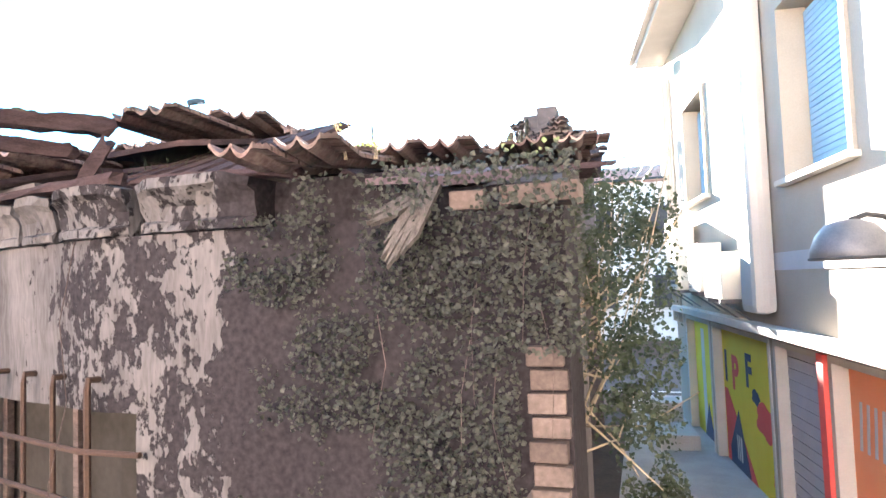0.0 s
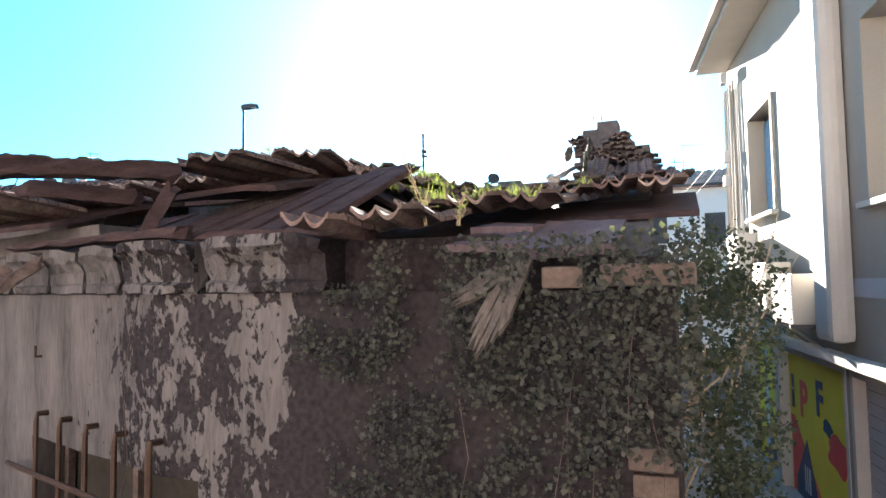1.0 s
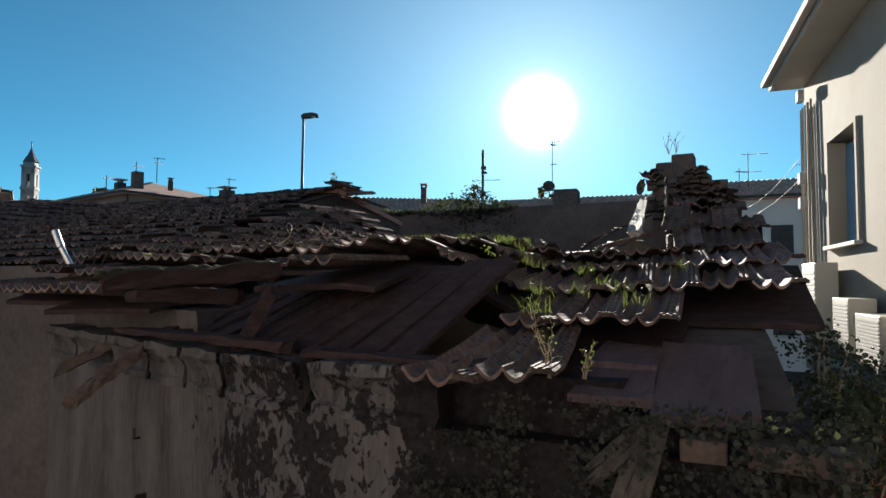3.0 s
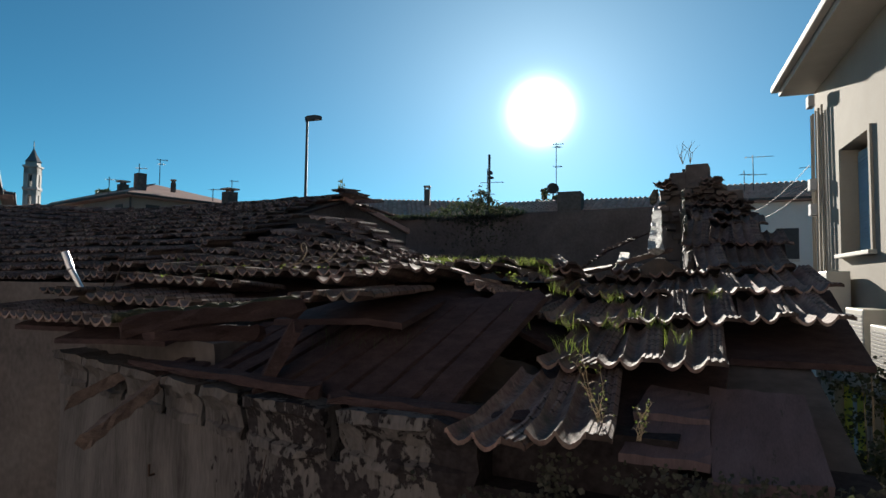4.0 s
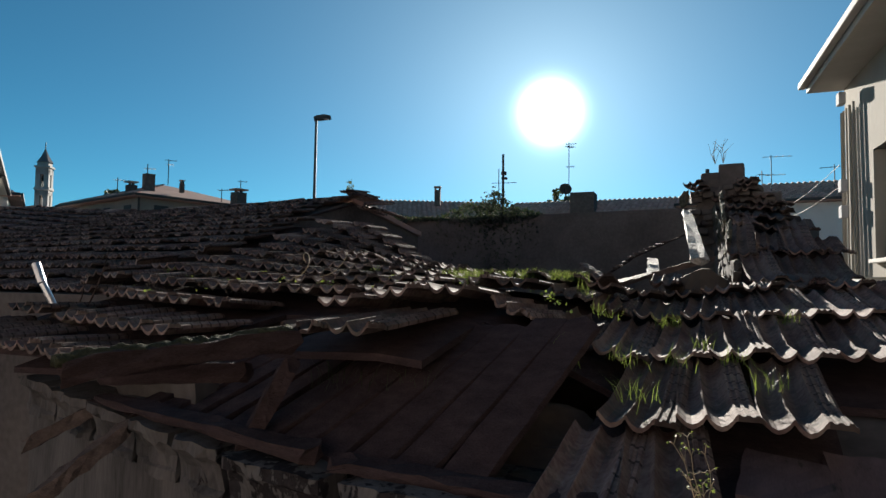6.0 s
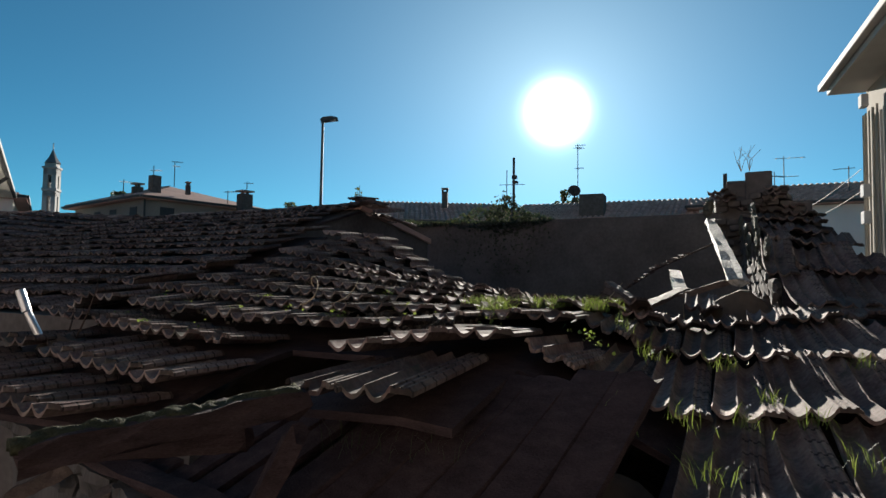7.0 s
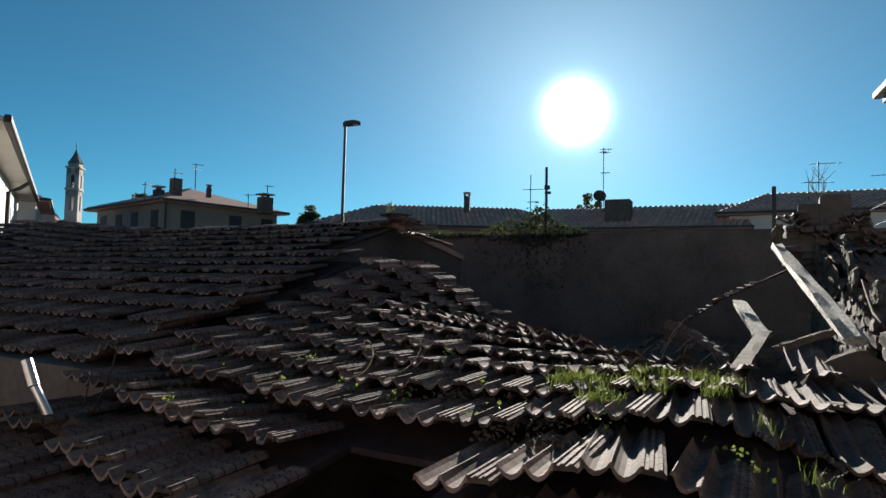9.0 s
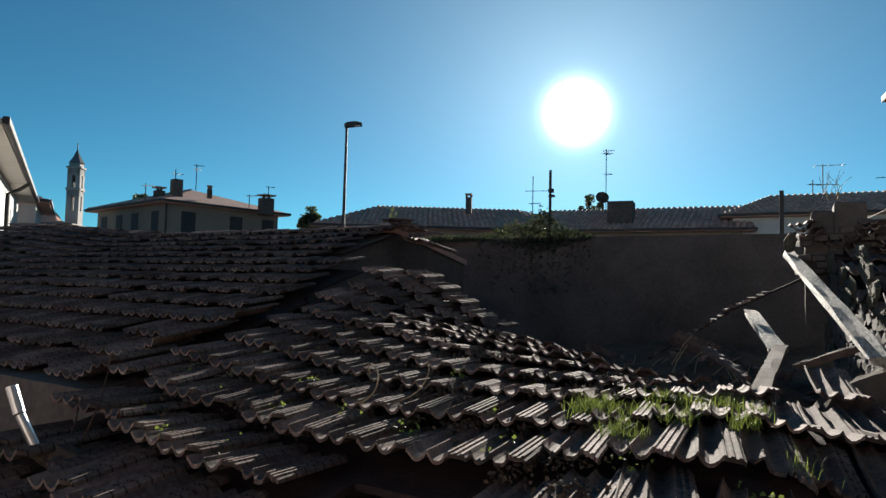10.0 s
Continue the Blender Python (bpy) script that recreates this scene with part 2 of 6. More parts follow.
def tube(bm, pts, r, sides=8, r_end=None):
    """A round bar along a line of points."""
    pts = [Vector(p) for p in pts]
    rings = []
    for i, p in enumerate(pts):
        d = (pts[min(i + 1, len(pts) - 1)] - pts[max(i - 1, 0)]).normalized()
        s = d.orthogonal().normalized() if i == 0 else (s - d * s.dot(d)).normalized()
        t = d.cross(s)
        rr = r if r_end is None else r + (r_end - r) * i / (len(pts) - 1)
        rings.append([bm.verts.new(p + rr * (math.cos(k * math.tau / sides) * s + math.sin(k * math.tau / sides) * t)) for k in range(sides)])
    for a, b in zip(rings, rings[1:]):
        for k in range(sides):
            bm.faces.new((a[k], a[(k + 1) % sides], b[(k + 1) % sides], b[k]))
    bm.faces.new(rings[0][::-1])
    bm.faces.new(rings[-1])


def tubed(pts, r, sides=8, r_end=None):
    bm = bmesh.new()
    tube(bm, pts, r, sides, r_end)
    return bm


def prism(bm, outline, lo, hi, axis="y"):
    """An outline of (u, z) pairs drawn out along an axis."""
    put = {"y": lambda u, z, d: (u, d, z), "x": lambda u, z, d: (d, u, z), "z": lambda u, z, d: (u, z, d)}[axis]
    a = [bm.verts.new(put(u, z, lo)) for u, z in outline]
    b = [bm.verts.new(put(u, z, hi)) for u, z in outline]
    bm.faces.new(a)
    bm.faces.new(b[::-1])
    for i in range(len(a)):
        j = (i + 1) % len(a)
        bm.faces.new((a[i], a[j], b[j], b[i]))


def rough_beam(a, b, w, h, seed, wear=0.012, segs=10):
    """An old timber from a to b, its faces uneven and its ends split."""
    a, b = Vector(a), Vector(b)
    rnd = random.Random(seed)
    d = (b - a).normalized()
    s = d.cross(Vector((0, 0, 1))).normalized()
    u = s.cross(d)
    bm = bmesh.new()
    rings = []
    for i in range(segs + 1):
        p = a + (b - a) * i / segs
        ring = []
        for cx, cz in ((-1, -1), (0, -1.03), (1, -1), (1.03, 0), (1, 1), (0, 1.03), (-1, 1), (-1.03, 0)):
            j = wear * (1.0 if 0 < i < segs else 2.5)
            q = p + s * (cx * w / 2 + rnd.uniform(-j, j)) + u * (cz * h / 2 + rnd.uniform(-j, j))
            if i in (0, segs):
                q += d * rnd.uniform(-0.03, 0.03)
            ring.append(bm.verts.new(q))
        rings.append(ring)
    for r0, r1 in zip(rings, rings[1:]):
        for k in range(8):
            bm.faces.new((r0[k], r0[(k + 1) % 8], r1[(k + 1) % 8], r1[k]))
    bm.faces.new(rings[0][::-1])
    bm.faces.new(rings[-1])
    return bm


def smooth01(v):
    v = min(1.0, max(0.0, v))
    return v * v * (3 - 2 * v)

# ---- ground ----
def sheet(name, x0, x1, y0, y1, z, nx, ny, mat, amp=0.0, sc=0.5):
    bm = bmesh.new()
    vs = [[bm.verts.new((x0 + (x1 - x0) * i / nx, y0 + (y1 - y0) * j / ny,
                         z + amp * noise.noise(Vector((x0 + (x1 - x0) * i / nx, y0 + (y1 - y0) * j / ny, 3)) * sc))) for j in range(ny + 1)] for i in range(nx + 1)]
    for i in range(nx):
        for j in range(ny):
            bm.faces.new((vs[i][j], vs[i + 1][j], vs[i + 1][j + 1], vs[i][j + 1]))
    return mesh_of(name, bm, mat)


g = new("ground", sheet("ground", -1500, 1500, -1500, 1500, -0.02, 8, 8, M["earth"]))
tagged(g, "bare earth stretching to the horizon", "ground", kind="structure")
alley = new("pavement", sheet("pavement", -0.4, 3.4, -8, 17.5, 0.0, 20, 60, M["concrete"], 0.01))
tagged(alley, "worn grey concrete paving of the narrow alley", "pavement", kind="structure")
road = new("road", sheet("road", -60, 60, 17.5, 25, 0.005, 60, 10, M["asphalt"], 0.02))
tagged(road, "grey asphalt street crossing behind the houses", "road", kind="structure")
line = new("road_marking", mesh_of("road_marking", boxed((-60, 17.75, 0.02), (60, 17.87, 0.034)), M["white"]))
tagged(line, "faded white painted line on the street", "road marking", kind="structure")

# ---- ruined house: shape of its roof ----
def edge_right(y):
    return 0.13 - 0.112 * (y - 1.65) + 0.12 * smooth01((y - 2.6) / 2.4) + 0.06 * smooth01((y - 5.0) / 3.0)


def inner_right(y):
    return -0.112 * (y - 1.65)


def plane_z(y):
    return 3.66 + 0.29 * (y - 1.65)


def sloping_z(x, y):
    """The standing parts: the wing and the verge by the alley."""
    z = plane_z(y) + 0.025 - 0.20 * smooth01((x + 1.7) / 1.7)
    z -= 0.11 * smooth01((-4.6 - x) / 0.4) - 0.075 * max(0.0, -11.0 - x)
    return z - 0.07 * max(0.0, y - 2.6) * smooth01((x + 1.75) / 0.45)


def sagging_z(x, y):
    """The sagging field between them: a hump by the hole, a step down to the verge, a hip at the back."""
    s_ = smooth01((x + 1.75) / 0.75)
    w_ = smooth01((-2.6 - x) / 2.2)
    z = 4.042 + 0.134 * (y - 2.8) - s_ * (0.201 - 0.045 * (y - 2.8)) + w_ * (0.015 + 0.082 * (y - 2.8))
    z += 0.055 * math.exp(-((x + 1.72) / 0.4) ** 2 - ((y - 2.62) / 0.45) ** 2)
    z += smooth01((y - 4.2) / 1.4) * max(-0.2, 0.528 * w_ - 0.425)
    z -= 0.085 * smooth01((2.65 - y) / 0.8) * smooth01((-2.3 - x) / 0.4)
    return z - 0.115 * math.exp(-((x + 1.9) / 0.8) ** 2) * smooth01((y - 3.3) / 1.2)


def lip_z(x, y):
    """Height of the tiles' lower lips."""
    k = max(smooth01((y - 4.8) / 0.9) * smooth01((x + 1.45) / 0.3), smooth01((-4.55 - x) / 0.4))
    return sagging_z(x, y) * (1 - k) + sloping_z(x, y) * k + 0.012 * noise.noise(Vector((x * 0.9, y * 0.9, 1.7)))


def roof_z(x, y):
    return lip_z(x, y) - 0.06


def course_gap(x):
    return 0.33 + 0.30 * smooth01((x + 3.0) / 2.1)


def course_y(j, x):
    """Where course j runs: the courses bow and fan out towards the alley."""
    bow = 0.17 * min(2.1, max(0.0, -2.9 - x)) + 0.78 * math.tanh(max(0.0, x + 2.05) / 1.1)
    return 2.78 + bow + j * course_gap(x)


def far_edge(x):
    if x > -1.25:
        return 8.0
    if x > -3.7:
        return 4.45 + (-1.55 - x) * 0.60
    if x > -5.0:
        return 5.75
    if x > -5.95:
        return 6.05
    return 7.75


def has_tile(x, y):
    if x > edge_right(y) - 0.05 or y > far_edge(x):
        return False
    if x > -1.55 and y > 4.68 and x < inner_right(y) - 0.42:
        return False
    if y < 2.0 and -2.75 < x and not -1.2 < x < -0.7:
        return False
    if x > -0.5 and y < 2.55:
        return False
    if -1.66 < x < -1.15 and 2.0 <= y < 2.5:
        return False
    if -2.74 < x < -2.28 and y < 2.55:
        return False
    if x < -2.75 and y < 1.80 + 0.30 * max(0.0, -3.3 - x):
        return False
    if x < -4.4 and y < 3.0:
        return False
    if 3.3 < y < 6.4 and abs(x + 4.62 + 0.16 * (y - 3.6)) < 0.13 + 0.10 * (y > 4.2) + 0.06 * noise.noise(Vector((0, y * 2, 0))):
        return False
    return True


# ---- tile ----
TW, TL, PITCH, LAP = 0.208, 0.41, 0.199, 0.055


def tile_mesh(name, seed, broken=False, dip=0.0):
    """An interlocking tile: two hollows, a rib between, a ribbed flat band. dip: how far a long one sags behind its lip."""
    rnd = random.Random(seed)
    xs = [0, 0.004, 0.014, 0.03, 0.046, 0.062, 0.078, 0.086, 0.090, 0.098, 0.112, 0.128, 0.144, 0.158, 0.166, 0.172, 0.180, 0.183, 0.193, 0.196, 0.206, 0.209, 0.219, 0.222, 0.232, 0.235, 0.245]
    hs = [0.010, 0.014, 0.004, -0.008, -0.013, -0.008, 0.004, 0.016, 0.016, 0.004, -0.008, -0.013, -0.008, 0.004, 0.015, 0.022, 0.022, 0.017, 0.017, 0.022, 0.022, 0.017, 0.017, 0.022, 0.022, 0.017, 0.012]
    xs = [x * TW / 0.245 for x in xs]
    bm = bmesh.new()
    uv = bm.loops.layers.uv.new("UVMap")
    n = len(xs)
    ys = [0.0, 0.125, 0.27, TL]
    sag = [0.0, 0.92 * dip, 0.62 * dip, 0.0]
    cut = [0.0] * n
    if broken:
        a = rnd.uniform(0.02, 0.16)
        cut = [a * (i / n if rnd.random() < 2 else 0) + rnd.uniform(0, 0.02) for i in range(n)]
        if rnd.random() < 0.5:
            cut = cut[::-1]
    top = [[bm.verts.new((x, cut[i] if j == 0 else y, h - sag[j] + rnd.uniform(-0.0008, 0.0008))) for i, (x, h) in enumerate(zip(xs, hs))] for j, y in enumerate(ys)]
    low = [[bm.verts.new((x, cut[i] if j == 0 else y, min(h, 0.017) - 0.013 - sag[j])) for i, (x, h) in enumerate(zip(xs, hs))] for j, y in enumerate(ys)]
    for j in range(3):
        for i in range(n - 1):
            bm.faces.new((top[j][i], top[j][i + 1], top[j + 1][i + 1], top[j + 1][i]))
            bm.faces.new((low[j][i], low[j + 1][i], low[j + 1][i + 1], low[j][i + 1]))
    for i in range(n - 1):
        bm.faces.new((top[0][i], low[0][i], low[0][i + 1], top[0][i + 1]))
    bm.faces.new([r[0] for r in top] + [r[0] for r in low[::-1]])
    bm.faces.new([r[-1] for r in low] + [r[-1] for r in top[::-1]])
    for f in bm.faces:
        for lp in f.loops:
            lp[uv].uv = (lp.vert.co.x, lp.vert.co.y)
    return mesh_of(name, bm, M["tile"])


def add_grooves():
    """Cross grooves on the ribbed band of each tile, by the tile's own coordinates."""
    n, l = M["tile"].node_tree.nodes, M["tile"].node_tree.links
    b = n["Principled BSDF"]
    uvn = n.new("ShaderNodeUVMap")
    uvn.uv_map = "UVMap"
    sep = n.new("ShaderNodeSeparateXYZ")
    l.new(uvn.outputs[0], sep.inputs[0])

    def math_(op, a, bb):
        k = n.new("ShaderNodeMath")
        k.operation = op
        for i, v in enumerate((a, bb)):
            if isinstance(v, (int, float)):
                k.inputs[i].default_value = v
            else:
                l.new(v, k.inputs[i])
        return k.outputs[0]

    fr = math_("FRACT", math_("DIVIDE", sep.outputs["Y"], 0.05), 0.0)
    cross = math_("LESS_THAN", fr, 0.15)
    band = math_("GREATER_THAN", sep.outputs["X"], 0.148)
    gro = math_("MULTIPLY", cross, band)
    mx = n.new("ShaderNodeMix")
    mx.data_type = "RGBA"
    old = b.inputs["Base Color"].links[0].from_socket
    l.new(math_("MULTIPLY", gro, 0.7), mx.inputs[0])
    l.new(old, mx.inputs[6])
    mx.inputs[7].default_value = (0.014, 0.012, 0.011, 1)
    l.new(mx.outputs[2], b.inputs["Base Color"])


add_grooves()
TILES = [tile_mesh("roof_tile", s, s > 5) for s in range(9)] + [tile_mesh("roof_tile", s, s > 5, 0.033) for s in range(9)]

house = root("ruined_house", "derelict low house with a collapsed clay-tile roof and stained plaster walls", "ruined house")

# tile places: course by course up the slope, every other course half a tile along
rnd = random.Random(7)
places = []
for j in range(-3, 17):
    for i in range(-66, 10):
        lane = -1.59 + PITCH * (i + 0.5 * (j % 2))
        xr = lane
        for _ in range(3):
            xr = lane - 0.105 * (course_y(j, xr) - 3.1)
        y, gap, cx = course_y(j, xr), course_gap(xr), xr - TW / 2
        if not has_tile(cx, y + 0.1) or (rnd.random() < 0.014 and y > 3.3):
            continue
        zf = lip_z(cx, y)
        pitch = math.degrees(math.atan2(lip_z(cx, y + gap) - zf - LAP - 0.035 * (j < 0) * smooth01((-1.35 - cx) / 0.3) + 0.016 * smooth01((cx + 1.75) / 0.4), gap))
        lean = -math.degrees(math.atan2(lip_z(cx + 0.12, y + 0.1) - lip_z(cx - 0.12, y + 0.1), 0.24))
        worn = 1.0 + 0.9 * (cx > -1.2 or abs(y - 2.5) < 0.5)
        m = Matrix.Translation((xr - TW, y, zf + 0.014)) @ pose(0, 0, 0, pitch + rnd.gauss(0, 0.7) * worn, lean + rnd.gauss(0, 0.9) * worn, 6 + rnd.gauss(0, 0.9) * worn) @ Matrix.Diagonal((1, (gap + 0.075) / TL, 1, 1))
        places.append((math.hypot(cx + 1.7, (y - 3.0) * 0.9), m, rnd.choice((0, 1, 2, 3, 4, 5, 0, 1, 2, 3, 4, 5, 6, 7, 8)) + 9 * (cx > -1.5)))
places.sort(key=lambda p: p[0])


def deck_cells():
    bm = bmesh.new()
    st = 0.16
    lay = {}

    def v(i, j, k):
        if (i, j, k) not in lay:
            x, y = -14.6 + i * st, 1.66 + j * st
            lay[i, j, k] = bm.verts.new((x, y, roof_z(x, y) - (0.06 if k else 0.085)))
        return lay[i, j, k]

    on = {(i, j) for i in range(93) for j in range(41) if j > 1 and has_tile(-14.6 + (i + .5) * st, 1.50 + (j + .5) * st) and has_tile(-14.6 + (i + .5) * st, 1.66 + (j + .5) * st)}
    for i, j in on:
        bm.faces.new((v(i, j, 1), v(i + 1, j, 1), v(i + 1, j + 1, 1), v(i, j + 1, 1)))
        bm.faces.new((v(i, j, 0), v(i, j + 1, 0), v(i + 1, j + 1, 0), v(i + 1, j, 0)))
        for di, dj, a, b in ((-1, 0, (0, 0), (0, 1)), (1, 0, (1, 1), (1, 0)), (0, -1, (1, 0), (0, 0)), (0, 1, (0, 1), (1, 1))):
            if (i + di, j + dj) not in on:
                bm.faces.new((v(i + a[0], j + a[1], 1), v(i + b[0], j + b[1], 1), v(i + b[0], j + b[1], 0), v(i + a[0], j + a[1], 0)))
    return bm


deck = part("roof", deck_cells(), M["rotten"], house, "sagging plank deck under mossy interlocking clay tiles")

# ---- walls of the ruin ----
def plaster_front():
    """Stained plaster: pale and streaked at one end, blotched in the middle, black with moss at the other."""
    m = surf("stained_plaster", [(0.04, 0.037, 0.038), (0.088, 0.083, 0.085), (0.135, 0.128, 0.129)], 2.0, 25, 0.92, 0.35, stretch=(3, 3, 0.5), dist=0.006)
    n, l = m.node_tree.nodes, m.node_tree.links
    b = n["Principled BSDF"]
    base = b.inputs["Base Color"].links[0].from_socket
    geo = n.new("ShaderNodeNewGeometry")
    sep = n.new("ShaderNodeSeparateXYZ")
    l.new(geo.outputs["Position"], sep.inputs[0])
    zone = n.new("ShaderNodeMapRange")
    for k, v in (("From Min", -2.7), ("From Max", -0.9)):
        zone.inputs[k].default_value = v
    l.new(sep.outputs["X"], zone.inputs["Value"])
    grow = n.new("ShaderNodeValToRGB")
    for i, (p, v) in enumerate(((0.0, 0.0), (0.27, 0.30), (0.33, 0.50), (0.55, 0.50), (0.76, 0.46), (0.83, 1.0))):
        if i > 1:
            grow.color_ramp.elements.new(p)
        grow.color_ramp.elements[i].position, grow.color_ramp.elements[i].color = p, (v, v, v, 1)
    l.new(zone.outputs[0], grow.inputs["Fac"])
    mp = n.new("ShaderNodeMapping")
    mp.inputs["Scale"].default_value = (1.25, 1, 0.8)
    l.new(geo.outputs["Position"], mp.inputs["Vector"])

    def blotch(scale, detail, rough):
        k = n.new("ShaderNodeTexNoise")
        k.inputs["Scale"].default_value, k.inputs["Detail"].default_value, k.inputs["Roughness"].default_value = scale, detail, rough
        l.new(mp.outputs[0], k.inputs["Vector"])
        return k.outputs["Fac"]

    def joined(op, a, bb):
        k = n.new("ShaderNodeMath")
        k.operation = op
        for i, v in enumerate((a, bb)):
            if isinstance(v, float):
                k.inputs[i].default_value = v
            else:
                l.new(v, k.inputs[i])
        return k.outputs[0]

    both = joined("ADD", joined("MULTIPLY", blotch(6.5, 3, 0.5), 0.5), joined("MULTIPLY", blotch(26.0, 8, 0.68), 0.5))
    grown = joined("ADD", both, joined("MULTIPLY", joined("SUBTRACT", grow.outputs["Color"], 0.5), 0.42))
    mask = n.new("ShaderNodeMapRange")
    mask.inputs["From Min"].default_value, mask.inputs["From Max"].default_value = 0.49, 0.51
    l.new(grown, mask.inputs["Value"])
    dk = n.new("ShaderNodeTexNoise")
    dk.inputs["Scale"].default_value, dk.inputs["Detail"].default_value = 45, 9
    l.new(geo.outputs["Position"], dk.inputs["Vector"])
    dr = n.new("ShaderNodeValToRGB")
    dr.color_ramp.elements[0].position, dr.color_ramp.elements[0].color = 0.28, (0.012, 0.010, 0.012, 1)
    dr.color_ramp.elements[1].position, dr.color_ramp.elements[1].color = 0.76, (0.034, 0.030, 0.033, 1)
    l.new(dk.outputs["Fac"], dr.inputs["Fac"])
    mx = n.new("ShaderNodeMix")
    mx.data_type = "RGBA"
    l.new(mask.outputs[0], mx.inputs[0])
    l.new(base, mx.inputs[6])
    l.new(dr.outputs["Color"], mx.inputs[7])
    l.new(mx.outputs[2], b.inputs["Base Color"])
    bp = n.new("ShaderNodeBump")
    bp.inputs["Strength"].default_value, bp.inputs["Distance"].default_value = 0.8, 0.012
    bp.invert = True
    l.new(mask.outputs[0], bp.inputs["Height"])
    prev = b.inputs["Normal"].links[0].from_socket
    l.new(prev, bp.inputs["Normal"])
    l.new(bp.outputs[0], b.inputs["Normal"])
    return m


M["front"] = plaster_front()
WX0, WX1, WY = -4.10, -0.12, 1.78
WIN = (-2.95, -1.69, 1.55, 2.76)


def bend(x):
    """How far the old front wall turns back towards its far end."""
    return 0.26 * max(0.0, -1.9 - x)


def bent(bm):
    for v in bm.verts:
        v.co.y += bend(v.co.x)
    return bm



def wall_grid(x0, x1, z0, z1, y, thick, hole=None, step=0.05, bulge=0.02):
    """A wall along x with an uneven front face, real thickness and an opening right through."""
    bm = bmesh.new()
    xs = sorted({round(x0 + i * (x1 - x0) / int((x1 - x0) / step), 4) for i in range(int((x1 - x0) / step) + 1)} | ({hole[0], hole[1]} if hole else set()))
    zs = sorted({round(z0 + i * (z1 - z0) / int((z1 - z0) / step), 4) for i in range(int((z1 - z0) / step) + 1)} | ({hole[2], hole[3]} if hole else set()))
    F = [[bm.verts.new((x, y - bulge * (0.6 * noise.noise(Vector((x, 0, z)) * 1.6) + 0.4 * noise.noise(Vector((x, 5, z)) * 7)), z)) for z in zs] for x in xs]
    B = [[bm.verts.new((x, y + thick, z)) for z in zs] for x in xs]

    def solid(i, j):
        if i < 0 or j < 0 or i >= len(xs) - 1 or j >= len(zs) - 1:
            return False
        cx, cz = (xs[i] + xs[i + 1]) / 2, (zs[j] + zs[j + 1]) / 2
        return not (hole and hole[0] < cx < hole[1] and hole[2] < cz < hole[3])

    for i in range(len(xs) - 1):
        for j in range(len(zs) - 1):
            if not solid(i, j):
                continue
            bm.faces.new((F[i][j], F[i + 1][j], F[i + 1][j + 1], F[i][j + 1]))
            bm.faces.new((B[i][j], B[i][j + 1], B[i + 1][j + 1], B[i + 1][j]))
            for di, dj, a, b in ((-1, 0, (0, 0), (0, 1)), (1, 0, (1, 1), (1, 0)), (0, -1, (1, 0), (0, 0)), (0, 1, (0, 1), (1, 1))):
                if not solid(i + di, j + dj):
                    bm.faces.new((F[i + a[0]][j + a[1]], F[i + b[0]][j + b[1]], B[i + b[0]][j + b[1]], B[i + a[0]][j + a[1]]))
    return bm


front = part("front_wall", bent(wall_grid(WX0, WX1, 0, 3.41, WY, 0.35, WIN)), M["front"], house, "plaster wall blotched with black mould, barred window")

# side wall along the alley, its top following the roof
def side_wall():
    bm = bmesh.new()
    n = 40
    rows = []
    for i in range(n + 1):
        y = WY + 0.004 + (8.75 - WY) * i / n
        xr = edge_right(y) - 0.24
        top = plane_z(y) - 0.07 * max(0, y - 2.6) - 0.30 + (0.03 * noise.noise(Vector((y * 3, 0, 0))))
        if y > 8.2:
            top += 0.05
        j = 0.02 * noise.noise(Vector((y * 4, 2, 0)))
        rows.append([bm.verts.new(c) for c in ((xr + j, y, 0), (xr + j, y, top), (xr - 0.32 + j, y, top), (xr - 0.32 + j, y, 0))])
    for a, b in zip(rows, rows[1:]):
        for k in range(4):
            bm.faces.new((a[k], a[(k + 1) % 4], b[(k + 1) % 4], b[k]))
    bm.faces.new(rows[0])
    bm.faces.new(rows[-1][::-1])
    return bm


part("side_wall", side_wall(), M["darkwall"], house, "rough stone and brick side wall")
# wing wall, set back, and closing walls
part("wing_wall", wall_grid(-14.6, WX0 - 0.004, 0, 3.98, 3.05, 0.3, None, 0.3, 0.05), M["darkwall"], house, "dark rendered wall")
part("return_wall", boxed((WX0 + 0.01, 2.75, 0), (WX0 + 0.3, 3.04, 3.62)), M["darkwall"], house)
part("end_wall", boxed((-14.9, 3.05, 0), (-14.604, 12.95, 5.2)), M["darkwall"], house)
# this wall's shade is put into its dark colour
part("rear_wall", wall_grid(-14.6, -0.8, 0, 5.56, 12.95, 0.3, None, 0.3, 0.05), M["darkwall"], house, "tall dark rendered wall")

part("wing_back_wall", boxed((-14.6, 9.40, 0), (-6.26, 9.66, 4.92)), M["darkwall"], house)

# back slope of the standing part of the roof
def back_slope():
    bm = bmesh.new()
    r = [[bm.verts.new((x, y, z - 0.06 + 0.075 * max(0.0, -11.0 - x))) for y, z in ((7.70, 5.38), (9.69, 5.02), (9.69, 4.94), (7.70, 5.30))] for x in (-14.6, -13, -11, -5.95)]
    for a, b in zip(r, r[1:]):
        for k in range(4):
            bm.faces.new((a[k], a[(k + 1) % 4], b[(k + 1) % 4], b[k]))
    bm.faces.new(r[0])
    bm.faces.new(r[-1][::-1])
    return bm


